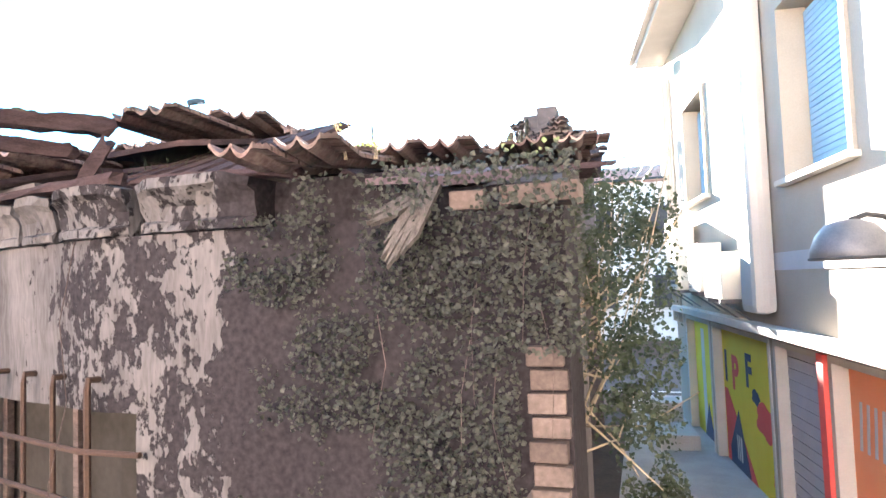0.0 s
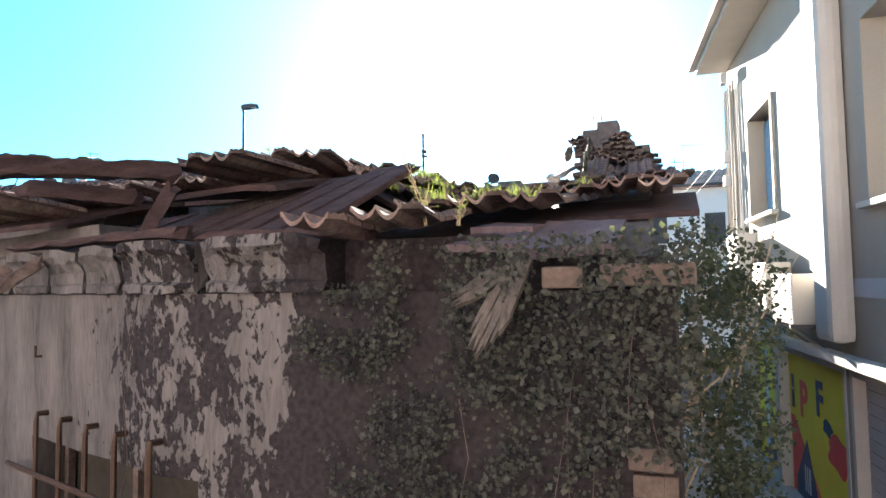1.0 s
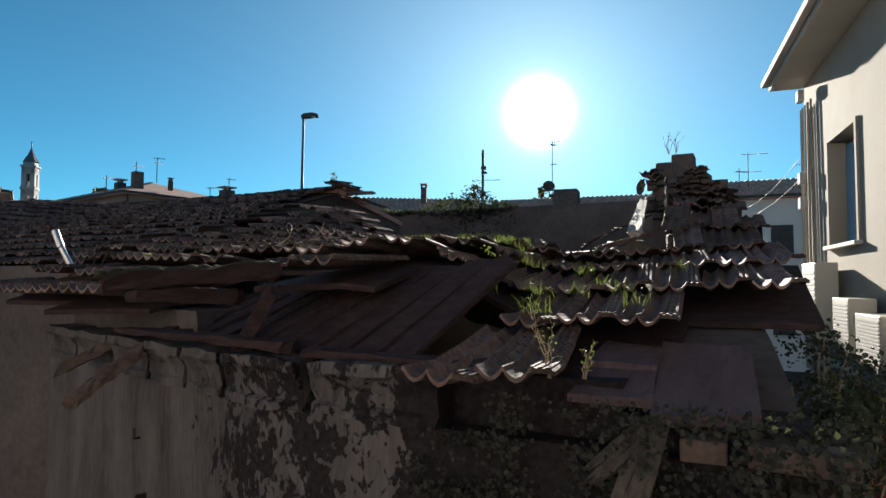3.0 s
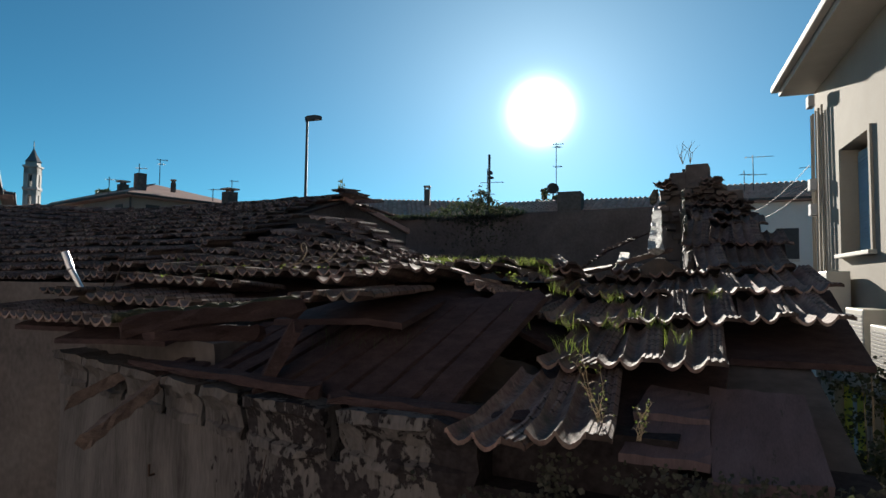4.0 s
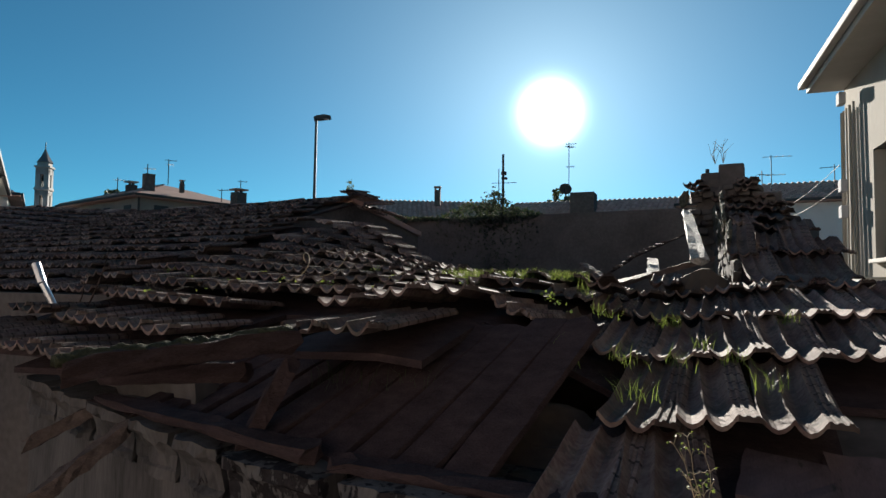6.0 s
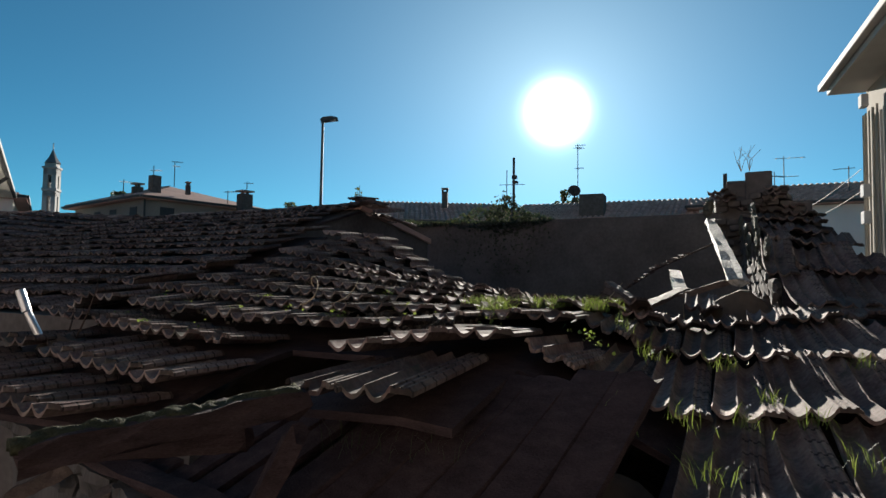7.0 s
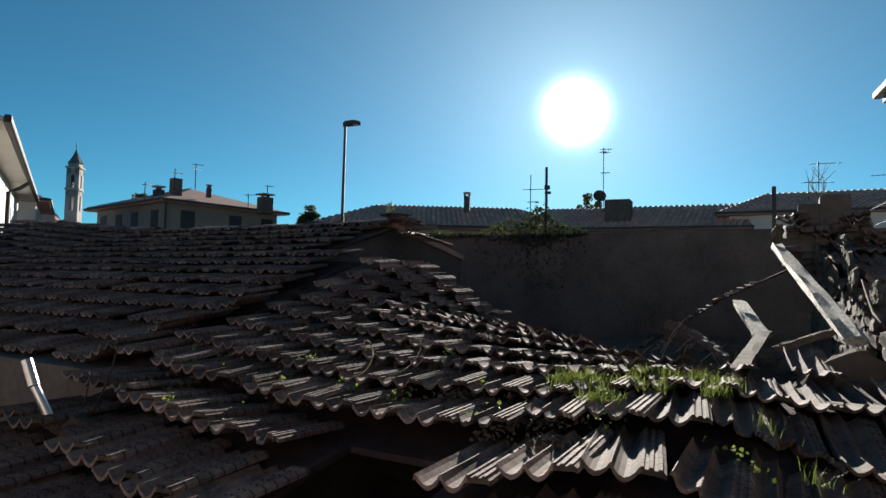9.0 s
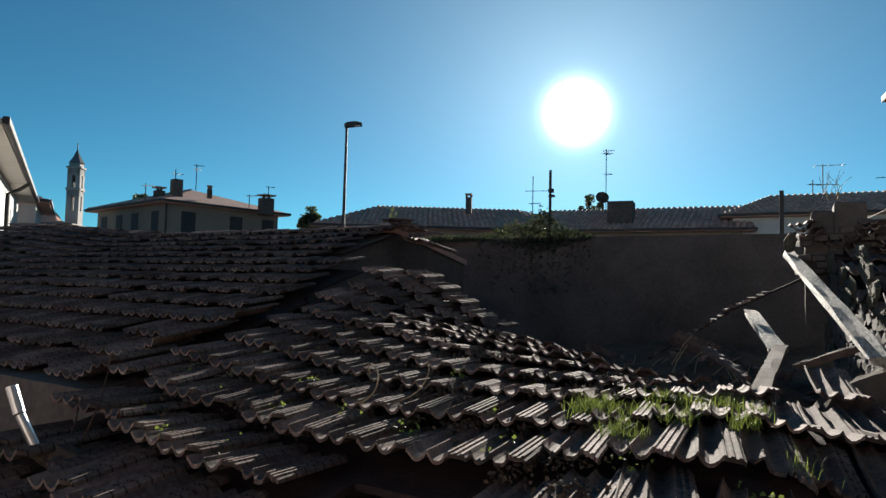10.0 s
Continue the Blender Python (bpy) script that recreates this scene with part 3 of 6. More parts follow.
# wall added to make the open gable under the ridge dark
bm = bmesh.new()
prism(bm, [(6.1, 0.0), (9.66, 0.0), (9.66, 4.9), (7.7, 5.24), (6.1, 4.74)], -6.25, -6.0, "x")
part("gable_wall", bm, M["darkwall"], house, "dark wall added to close the shaded gable under the ridge end")
part("back_slope", back_slope(), M["roof"], house)

# ridge tiles on the standing part
rnd = random.Random(41)
RIDGE = []
for s in range(3):
    bm = bmesh.new()
    arc = [(0.10 * math.cos(math.pi * k / 8), 0.085 * math.sin(math.pi * k / 8)) for k in range(9)]
    prism(bm, [(a, b) for a, b in arc] + [(a * 0.82, b * 0.78 - 0.002) for a, b in arc[::-1]], 0, 0.36 + 0.03 * s, "x")
    RIDGE.append(mesh_of("ridge_tile", bm, M["tile"]))
x = -6.35
while x > -14.3:
    if rnd.random() > 0.12:
        t = part("ridge_tile", rnd.choice(RIDGE), None, house)
        t.matrix_local = pose(x, 7.74 + rnd.uniform(-0.02, 0.02), 5.35 - 0.11 + 0.075 * min(0.0, x + 11.0) * -1 + rnd.uniform(-0.012, 0.03), 0, rnd.uniform(-4, 4), rnd.uniform(-5, 5))
    x -= 0.33
for k, (x, y, z) in enumerate(((-6.05, 7.66, 5.36), (-5.98, 7.6, 5.31), (-5.85, 7.62, 5.27), (-5.76, 7.68, 5.22), (-5.72, 7.6, 5.17), (-5.55, 7.7, 5.13), (-6.2, 7.7, 5.41), (-5.9, 7.72, 5.19))):
    t = part("roof_tile", TILES[k % 6], None, house)
    t.matrix_local = pose(x, y, z, rnd.uniform(-14, 6), rnd.uniform(-8, 22), rnd.uniform(-50, 50))

# rubble of the collapsed part
def rubble():
    bm = bmesh.new()
    nx, ny = 104, 132
    x0, x1, y0, y1 = -6.4, -0.75, 1.95, 12.93
    V = []
    for i in range(nx + 1):
        col = []
        for j in range(ny + 1):
            x, y = x0 + (x1 - x0) * i / nx, y0 + (y1 - y0) * j / ny
            p = Vector((x, y, 0))
            base = 3.2 + 0.9 * smooth01((y - 2.5) / 2.4) - 0.45 * smooth01((y - 5.0) / 0.9)
            base -= 0.55 * smooth01((-3.9 - x) / 0.7)
            base = min(base, roof_z(x, y) - 0.13) if y < 6.2 else base
            base += 0.32 * math.exp(-((x + 2.3) / 0.8) ** 2 - ((y - 7.0) / 0.7) ** 2)
            hole = smooth01((x + 2.75) / 0.3) * smooth01((-0.9 - x) / 0.25) * smooth01((2.75 - y) / 0.2)
            ramp = 3.56 + (roof_z(x, 2.5) - 0.13 - 3.56) * smooth01((y - 1.9) / 0.75) - 0.13 * math.exp(-((x + 2.12) / 0.24) ** 2 - ((y - 2.22) / 0.16) ** 2)
            base = base + (ramp - base) * hole
            z = base + 0.10 * (1 - 0.8 * hole) * noise.noise(p * 2.1) + 0.05 * noise.noise(p * 6) + 0.02 * noise.noise(p * 17)
            # mound added to cast shade on the tiles in front of it
            z += 0.30 * math.exp(-((x + 1.05) / 0.28) ** 2 - ((y - 4.98) / 0.16) ** 2)
            col.append(bm.verts.new((x, y, min(z, roof_z(x, y) - 0.075) if has_tile(x, y) else z)))
        V.append(col)
    for i in range(nx):
        for j in range(ny):
            q = V[i][j].co
            if (q.x < -3.9 and q.y < 3.3) or (q.x < -2.4 and q.y < 2.2 + 0.26 * max(0.0, -1.9 - q.x)):
                continue
            bm.faces.new((V[i][j], V[i + 1][j], V[i + 1][j + 1], V[i][j + 1]))
    return bm


rub = new("rubble", mesh_of("rubble", rubble(), M["earth"]))
tagged(rub, "heap of earth and broken masonry inside the collapsed house", "rubble", kind="stuff")

# ---- right-hand block ----
BLOCK = Matrix(((0.1305, -0.9914, 0, 0.726 - 0.02), (-0.9914, -0.1305, 0, 12.4), (0, 0, 1, 0), (0, 0, 0, 1)))   # u along the wall, v out of it
BLOCK = Matrix.Translation((-0.074, 0.084, 3.433)) @ Matrix.Scale(1.18, 4) @ Matrix.Translation((0.074, -0.084, -3.433)) @ BLOCK
block = root("apartment_block", "beige rendered two-storey block with blue roller blinds and painted shutters", "building", BLOCK)


def wall_uv(name, holes, u0, u1, z0, z1, v0, v1, mat, parent):
    """A wall in the u-z plane, between v0 and v1, with openings through it."""
    bm = bmesh.new()
    us = sorted({u0, u1} | {h[k] for h in holes for k in (0, 1)})
    zs = sorted({z0, z1} | {h[k] for h in holes for k in (2, 3)})
    A = {(i, j, k): bm.verts.new((u, (v0, v1)[k], z)) for i, u in enumerate(us) for j, z in enumerate(zs) for k in (0, 1)}

    def solid(i, j):
        if i < 0 or j < 0 or i >= len(us) - 1 or j >= len(zs) - 1:
            return False
        cu, cz = (us[i] + us[i + 1]) / 2, (zs[j] + zs[j + 1]) / 2
        return not any(h[0] < cu < h[1] and h[2] < cz < h[3] for h in holes)

    for i in range(len(us) - 1):
        for j in range(len(zs) - 1):
            if solid(i, j):
                for k in (0, 1):
                    bm.faces.new([A[c] for c in ((i, j, k), (i + 1, j, k), (i + 1, j + 1, k), (i, j + 1, k))])
                for di, dj, a, b in ((-1, 0, (0, 0), (0, 1)), (1, 0, (1, 0), (1, 1)), (0, -1, (0, 0), (1, 0)), (0, 1, (0, 1), (1, 1))):
                    if not solid(i + di, j + dj):
                        bm.faces.new([A[c] for c in ((i + a[0], j + a[1], 0), (i + b[0], j + b[1], 0), (i + b[0], j + b[1], 1), (i + a[0], j + a[1], 1))])
    return part(name, bm, mat, parent)


W1, W2 = (1.18, 2.62, 4.40, 6.0), (5.75, 7.12, 4.12, 5.80)
D1, D2, D3, D4 = (0.45, 2.2, 0.0, 2.5), (2.3, 4.9, 0.0, 2.5), (5.02, 6.25, 0.0, 2.5), (6.4, 8.4, 0.0, 2.5)
wall_uv("wall", [W1, W2, D1, D2, D3, D4], -0.40, 17, 0, 7.38, -0.35, 0.0, M["beige"], block)
part("end_wall", boxed((-0.4, -9, 0), (-0.1, -0.354, 7.38)), M["beige"], block)
part("end_wall", boxed((16.7, -9, 0), (17, -0.354, 7.38)), M["beige"], block)
part("eave_slab", boxed((-0.5, -9.5, 7.38), (17.6, 0.55, 7.54), bevel=0.015), M["trim"], block, "overhanging pale concrete eaves")
part("gutter", boxed((-0.57, 0.55, 7.47), (17.6, 0.67, 7.58), bevel=0.02), M["trim"], block)
bm = bmesh.new()
prism(bm, [(-9.5, 7.545), (0.55, 7.545), (-4.4, 8.8)], -0.5, 17.6, "x")
part("roof", bm, M["roof"], block)
part("pilaster", boxed((4.76, 0.003, 2.78), (5.30, 0.24, 7.38), bevel=0.09), M["trim"], block, "pale projecting pier")
part("string_course", boxed((5.225, 0.002, 3.24), (17, 0.012, 3.42)), M["grey"], block, "dark grey painted band")
part("ledge", boxed((-0.05, 0.002, 2.56), (17, 0.16, 2.66), bevel=0.01), M["trim"], block, "narrow pale ledge over the shop fronts")
# dark block put behind the openings as the unlit rooms
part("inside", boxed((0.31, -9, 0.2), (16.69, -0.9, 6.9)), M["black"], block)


def window_unit(w, name="window"):
    u0, u1, z0, z1 = w
    win = part(name, boxed((u0 + 0.05, -0.25, z0 + 0.05), (u1 - 0.05, -0.22, z1 - 0.05)), M["shutter_blue"], block, "lowered blue roller blind")
    n = int((z1 - z0 - 0.1) / 0.06)
    for k in range(n):
        zz = z0 + 0.06 + k * 0.06
        part("slat", boxed((u0 + 0.06, -0.219, zz), (u1 - 0.06, -0.208, zz + 0.052), bevel=0.004), M["shutter_blue"], win)
    bm = bmesh.new()
    for a, b in (((u0 - 0.05, -0.24, z0), (u0 + 0.03, 0.035, z1)), ((u1 - 0.03, -0.24, z0), (u1 + 0.05, 0.035, z1)), ((u0 - 0.05, -0.24, z1 - 0.0), (u1 + 0.05, 0.035, z1 + 0.06))):
        box(bm, a, b)
    part("frame", bm, M["beige"], win, "narrow rendered surround")
    part("inner_leaf", boxed((u1 - 0.42, -0.205, z0 + 0.05), (u1 - 0.06, -0.185, z1 - 0.32), bevel=0.006), M["lampglass"], win, "pale half-open leaf")
    part("sill", boxed((u0 - 0.10, -0.2, z0 - 0.06), (u1 + 0.10, 0.10, z0 - 0.002), bevel=0.01), M["trim"], win, "projecting stone sill")
    return win


window_unit(W1)
window_unit(W2)

# ---- far buildings ----
def hip_house(name, label, cx, cy, turn, lx, ly, eave, ridge, inset, wallmat, windows=(), over=0.5):
    """A house with a hipped tile roof: lx by ly, ridge along its length."""
    h = root(name, label, "house", pose(cx, cy, 0, 0, 0, turn))
    part("wall", boxed((-lx / 2, -ly / 2, 0), (lx / 2, ly / 2, eave - 0.08)), wallmat, h)
    bm = bmesh.new()
    X, Y = lx / 2 + over, ly / 2 + over
    lo = [bm.verts.new(c) for c in ((-X, -Y, eave), (X, -Y, eave), (X, Y, eave), (-X, Y, eave))]
    un = [bm.verts.new(c) for c in ((-X, -Y, eave - 0.14), (X, -Y, eave - 0.14), (X, Y, eave - 0.14), (-X, Y, eave - 0.14))]
    r0, r1 = bm.verts.new((-X + inset, 0, ridge)), bm.verts.new((X - inset, 0, ridge))
    for f in ((lo[0], lo[1], r1, r0), (lo[1], lo[2], r1), (lo[2], lo[3], r0, r1), (lo[3], lo[0], r0), un[::-1]):
        bm.faces.new(f)
    for i in range(4):
        bm.faces.new((un[i], un[(i + 1) % 4], lo[(i + 1) % 4], lo[i]))
    part("roof", bm, M["roof"], h, "low clay-tile roof")
    # plain bars stand for the raised edges of the tile courses
    n = int(math.hypot(Y, ridge - eave) / 0.42)
    for k in range(1, n):
        f = k / n
        zz = eave + (ridge - eave) * f
        part("roof_rib", boxed((-X + inset * f, -Y * (1 - f), zz - 0.02), (X - inset * f, -Y * (1 - f) + 0.10, zz + 0.05)), M["roof"], h)
        part("roof_rib", boxed((-X + inset * f, -Y * (1 - f) + 0.101, zz - 0.02), (-X + inset * f + 0.10, Y * (1 - f), zz + 0.05)), M["roof"], h)
    for a, b in (((-X, -Y - 0.09, eave - 0.10), (X, -Y - 0.002, eave + 0.02)), ((-X - 0.09, -Y, eave - 0.10), (-X - 0.002, Y, eave + 0.02)), ((X + 0.002, -Y, eave - 0.10), (X + 0.09, Y, eave + 0.02))):
        part("gutter", boxed(a, b, bevel=0.03), M["dark"], h)
    for face, u, z0, w, hh in windows:
        if face == "front":
            a, b = (u, -ly / 2 - 0.03, z0), (u + w, -ly / 2 + 0.1, z0 + hh)
        else:
            s = -1 if face == "left" else 1
            a, b = (s * (lx / 2 + 0.03), u, z0), (s * (lx / 2 - 0.1), u + w, z0 + hh)
        wnd = part("window", boxed(a, b), M["dark"], h, "closed shutters")
        a2, b2 = list(a), list(b)
        k = 1 if face == "front" else 0
        sgn = -1 if (face in ("front", "left")) else 1
        a2[2], b2[2] = z0 - 0.12, z0 - 0.01
        a2[k] = a[k] + sgn * 0.09
        part("sill", boxed(a2, b2), M["trim"], wnd)
    return h


def roof_tiles_far(h, lx, ly, eave, ridge, inset, over=0.5, pitch=0.26):
    """Barrel tiles in courses over the front slope of a far roof."""
    X, Y = lx / 2 + over, ly / 2 + over
    slope = math.atan2(ridge - eave, Y)
    n = int(math.hypot(Y, ridge - eave) / 0.40)
    vs, fs = [], []
    for j in range(n):
        f0, f1 = j / n, (j + 1.12) / n
        x0 = -X + inset * (f0 + f1) / 2
        for i in range(int(-2 * x0 / pitch)):
            cx, b = x0 + pitch * (i + 0.5), len(vs)
            for f, r, up in ((f0, 0.105, 0.085), (f1, 0.088, 0.045)):
                for k in range(5):
                    a = math.pi * k / 4
                    vs.append((cx + r * math.cos(a), -Y * (1 - f) - 0.02, eave + (ridge - eave) * f + up * math.sin(a) + 0.012))
            fs += [(b + k, b + k + 1, b + k + 6, b + k + 5) for k in range(4)] + [tuple(range(b + 4, b - 1, -1))]
    me = bpy.data.meshes.new("barrel_tiles")
    me.from_pydata(vs, [], fs)
    me.materials.append(M["roof"])
    tagged(part("barrel_tiles", me, None, h), kind="stuff")


long_a = hip_house("long_house", "long dark low-roofed house beyond the street", -18.2, 31.0, 33, 13.0, 8, 7.3, 8.75, 3.0, M["villa"])
long_b = hip_house("long_house", "long house with a sunlit tile roof and chimney", -8.6, 34.6, 6, 9.5, 7.5, 7.3, 8.75, 0.3, M["villa"])
pale = hip_house("pale_house", "pale rendered house with a hipped tile roof", 1.7, 36, 2, 11.5, 8, 7.95, 9.3, 2.0, M["white"],
                 [("front", -3.9, 5.2, 0.9, 1.4), ("front", -1.3, 5.2, 0.9, 1.4), ("front", 1.5, 5.2, 0.9, 1.4), ("front", -3.9, 1.6, 0.9, 1.6), ("front", -1.3, 1.6, 0.9, 1.6)])
roof_tiles_far(long_a, 13.0, 8, 7.3, 8.75, 3.0)
roof_tiles_far(long_b, 9.5, 7.5, 7.3, 8.75, 0.3)
roof_tiles_far(pale, 11.5, 8, 7.95, 9.3, 2.0)
villa = hip_house("villa", "old ochre villa with shuttered windows and chimneys", -32.05, 24.55, -10, 8.4, 6.5, 8.35, 9.6, 4.3, M["villa"],
                  [("front", u, 6.55, 0.75, 1.35) for u in (-3.6, -1.6, 0.3, 2.6)] + [("right", u, 6.55, 0.75, 1.35) for u in (-2.5, 0.2, 2.2)])
roof_tiles_far(villa, 8.4, 6.5, 8.35, 9.6, 4.3)
part("downpipe", tubed([(4.28, -3.33, 8.2), (4.28, -3.33, 0)], 0.05, 8), M["dark"], villa)
# ---- ruin: cornice, timbers, masonry ----
def cove_block(x0, x1, seed, chip=0.02):
    """A length of plaster cove cornice, chipped along its edges."""
    rnd_ = random.Random(seed)
    prof = [(0.0, 3.413), (-0.035, 3.415), (-0.035, 3.445), (-0.02, 3.455), (-0.028, 3.50), (-0.055, 3.545), (-0.085, 3.565), (-0.085, 3.60), (0.12, 3.60), (0.12, 3.413)]
    n = max(4, int((x1 - x0) / 0.03))
    bm = bmesh.new()
    rings = []
    for i in range(n + 1):
        x = x0 + (x1 - x0) * i / n
        e = smooth01(min(i, n - i) / 2.5)
        ring = []
        for k, (dy, z) in enumerate(prof):
            j = chip * (noise.noise(Vector((x * 9, k * 1.7, seed))) * 0.7 + noise.noise(Vector((x * 25, k * 3.1, seed))) * 0.5)
            yy = WY + (dy + j) * (1 if dy > 0 else (0.55 + 0.45 * e)) - 0.002
            ring.append(bm.verts.new((x + (rnd_.uniform(-0.008, 0.008)), yy, z + 0.4 * j - (1 - e) * 0.015 * (z > 3.5))))
        rings.append(ring)
    for a, b in zip(rings, rings[1:]):
        for k in range(len(prof)):
            bm.faces.new((a[k], a[(k + 1) % len(prof)], b[(k + 1) % len(prof)], b[k]))
    bm.faces.new(rings[0])
    bm.faces.new(rings[-1][::-1])
    return bm


for k, (a, b) in enumerate(((-4.08, -3.66), (-3.62, -3.20), (-3.16, -2.78), (-2.74, -2.44), (-2.40, -2.14), (-2.10, -1.70), (-1.64, -1.16))):
    part("cornice_block", bent(cove_block(a, b, k + 3, 0.028)), M["front"], house)
part("wall_core", bent(wall_grid(WX0 + 0.05, -0.62, 3.40, 3.58, WY + 0.10, 0.25, None, 0.06, 0.03)), M["front"], house)
part("wall_core", wall_grid(-0.615, -0.15, 3.40, 3.50, WY + 0.06, 0.25, None, 0.06, 0.02), M["front"], house)
# strip added under the tiles to keep sun off the wall top
part("wall_head", bent(wall_grid(WX0 + 0.05, -2.56, 3.584, 3.725, WY + 0.12, 0.22, None, 0.06, 0.03)), M["darkwall"], house)

# exposed bricks at the corner and under the eaves
BRICK = mesh_of("brick", boxed((0, 0, 0), (0.23, 0.11, 0.058), bevel=0.006), M["brick"])
BRICKEND = mesh_of("brick", boxed((0, 0, 0), (0.11, 0.23, 0.058), bevel=0.006), M["brick"])
rnd = random.Random(3)
for k in range(17):
    z = 1.86 + k * 0.068
    b = part("brick", BRICKEND, None, front)
    b.matrix_local = pose(-0.235 if k % 2 else -0.245, WY - 0.034 + rnd.uniform(-0.008, 0.006), z, 0, 0, rnd.uniform(-2, 2))
for x, z, s in ((-0.455, 3.415, 1), (-0.30, 3.42, 0)):
    b = part("brick", (BRICK, BRICKEND)[s], None, front)
    b.matrix_local = pose(x, WY - 0.045 + rnd.uniform(-0.015, 0.01), z, rnd.uniform(-3, 3), 0, rnd.uniform(-5, 5))

# boards along the eaves and in the hole
def timber(name, a, b, w, h, seed, label, mat="wood", wear=0.01):
    ob = new(name, mesh_of(name, rough_beam(a, b, w, h, seed, wear), M[mat]))
    return tagged(ob, label, "timber")


for k, (a, b) in enumerate((((-3.0, 2.0, 3.63), (-1.76, 1.78, 3.635)), ((-1.70, 1.80, 3.615), (-1.02, 1.82, 3.60)))):
    timber("eaves_board", a, b, 0.085, 0.03, 20 + k, "grey weathered board lying along the broken eaves", "rotten", 0.006)
timber("fallen_beam", (-2.27, 1.43, 3.855), (-2.03, 1.98, 3.905), 0.075, 0.06, 31, "thick rotten beam jutting over the broken roof edge", "rotten", 0.008)
timber("fallen_beam", (-2.38, 1.60, 3.815), (-2.15, 1.92, 3.80), 0.03, 0.06, 32, "short flat board propped under the rotten beam", "rotten", 0.003)
timber("fallen_beam", (-2.10, 1.84, 3.55), (-2.0, 1.95, 3.83), 0.07, 0.05, 37, "short broken post propping the fallen boards", "rotten", 0.003)
timber("hanging_board", (-2.71, 1.93, 3.57), (-2.86, 1.69, 3.35), 0.08, 0.05, 33, "broken rafter end hanging from the eaves", wear=0.005)
timber("hanging_board", (-3.15, 2.12, 3.56), (-3.36, 1.95, 3.42), 0.08, 0.05, 34, "broken rafter end hanging from the eaves", wear=0.005)
def split_plank(a, b, w, n, seed, label):
    """A rotten plank hanging by its upper end, split along the grain into ragged splinters."""
    r_ = random.Random(seed)
    a, b = Vector(a), Vector(b)
    d = (b - a).normalized()
    side = d.cross(Vector((0, -1, 0.5))).normalized()
    face = side.cross(d)
    bm = bmesh.new()
    for k in range(n):
        c, cw = (k + 0.5) / n - 0.5, w / n
        reach = (b - a).length * (1 - 0.55 * abs(c) * r_.uniform(0.2, 1.6))
        fan = side * c * w * r_.uniform(0.9, 1.5)
        prev = None
        for f, t in ((0.0, 0.98), (0.45, 1.02), (0.8, 0.8), (1.0, 0.12)):
            p = a + side * c * w * 0.9 + fan * 0.2 * f + d * reach * f + face * (r_.uniform(-0.006, 0.006) + 0.02 * f * f)
            ring = [bm.verts.new(p + side * cw * 0.85 * t * i + face * 0.008 * j) for i, j in ((-1, -1), (1, -1), (1, 1), (-1, 1))]
            if prev:
                for q in range(4):
                    bm.faces.new((prev[q], prev[(q + 1) % 4], ring[(q + 1) % 4], ring[q]))
            else:
                bm.faces.new(ring[::-1])
            prev = ring
        bm.faces.new(prev)
    return tagged(new("hanging_plank", mesh_of("hanging_plank", bm, M["splinter"])), label, "timber")


split_plank((-0.515, 1.74, 3.50), (-0.585, 1.56, 3.235), 0.075, 7, 35, "bleached split plank hanging down the wall")
split_plank((-0.545, 1.75, 3.48), (-0.665, 1.60, 3.36), 0.05, 5, 36, "short splintered board hanging beside the split plank")
for k in range(6):
    x = -1.30 - 0.125 * k
    timber("fallen_plank", (x + 0.06, 2.56, 3.955 - 0.01 * k), (x - 0.06 - 0.015 * k, 1.84, 3.60), 0.125, 0.025, 40 + k, "reddish roof plank sloping down into the hole", "rotten", 0.002)
for k, (a, b) in enumerate((((-2.7, 2.35, 3.62), (-1.95, 2.1, 3.55)), ((-2.6, 2.6, 3.70), (-1.8, 2.55, 3.60)), ((-2.4, 1.95, 3.55), (-1.6, 2.0, 3.52)))):
    timber("fallen_beam", a, b, 0.08, 0.07, 50 + k, "dark fallen rafter lying in the collapsed roof", wear=0.007)


for k, (x, w) in enumerate(((-2.02, 0.11), (-2.17, 0.10), (-2.30, 0.12), (-2.44, 0.11), (-2.57, 0.12), (-2.70, 0.11))):
    timber("fallen_plank", (x + 0.05, 2.50, 3.84 - 0.012 * k), (x - 0.12, 1.98, 3.58), w, 0.022, 70 + k, "dark rotten roof plank sloping down into the hole", "rotten", 0.002)

def flat_slab(name, corners, thick, label, seed):
    """A flat clay slab by its four upper corners."""
    bm = bmesh.new()
    n = 5
    c = [Vector(p) for p in corners]
    r_ = random.Random(seed)
    lay = []
    for k in (0, 1):
        g_ = [[bm.verts.new(c[0].lerp(c[1], i / n).lerp(c[3].lerp(c[2], i / n), j / n) - Vector((0, 0, thick * k)) + Vector((r_.uniform(-1, 1), r_.uniform(-1, 1), r_.uniform(-1, 1))) * 0.003) for j in range(n + 1)] for i in range(n + 1)]
        lay.append(g_)
    for i in range(n):
        for j in range(n):
            for k in (0, 1):
                g_ = lay[k]
                bm.faces.new((g_[i][j], g_[i + 1][j], g_[i + 1][j + 1], g_[i][j + 1]))
    A, B = lay
    for i in range(n):
        bm.faces.new((A[i][0], A[i + 1][0], B[i + 1][0], B[i][0]))
        bm.faces.new((A[i][n], A[i + 1][n], B[i + 1][n], B[i][n]))
        bm.faces.new((A[0][i], A[0][i + 1], B[0][i + 1], B[0][i]))
        bm.faces.new((A[n][i], A[n][i + 1], B[n][i + 1], B[n][i]))
    return tagged(new(name, mesh_of(name, bm, M["slab"])), label, "clay slab")


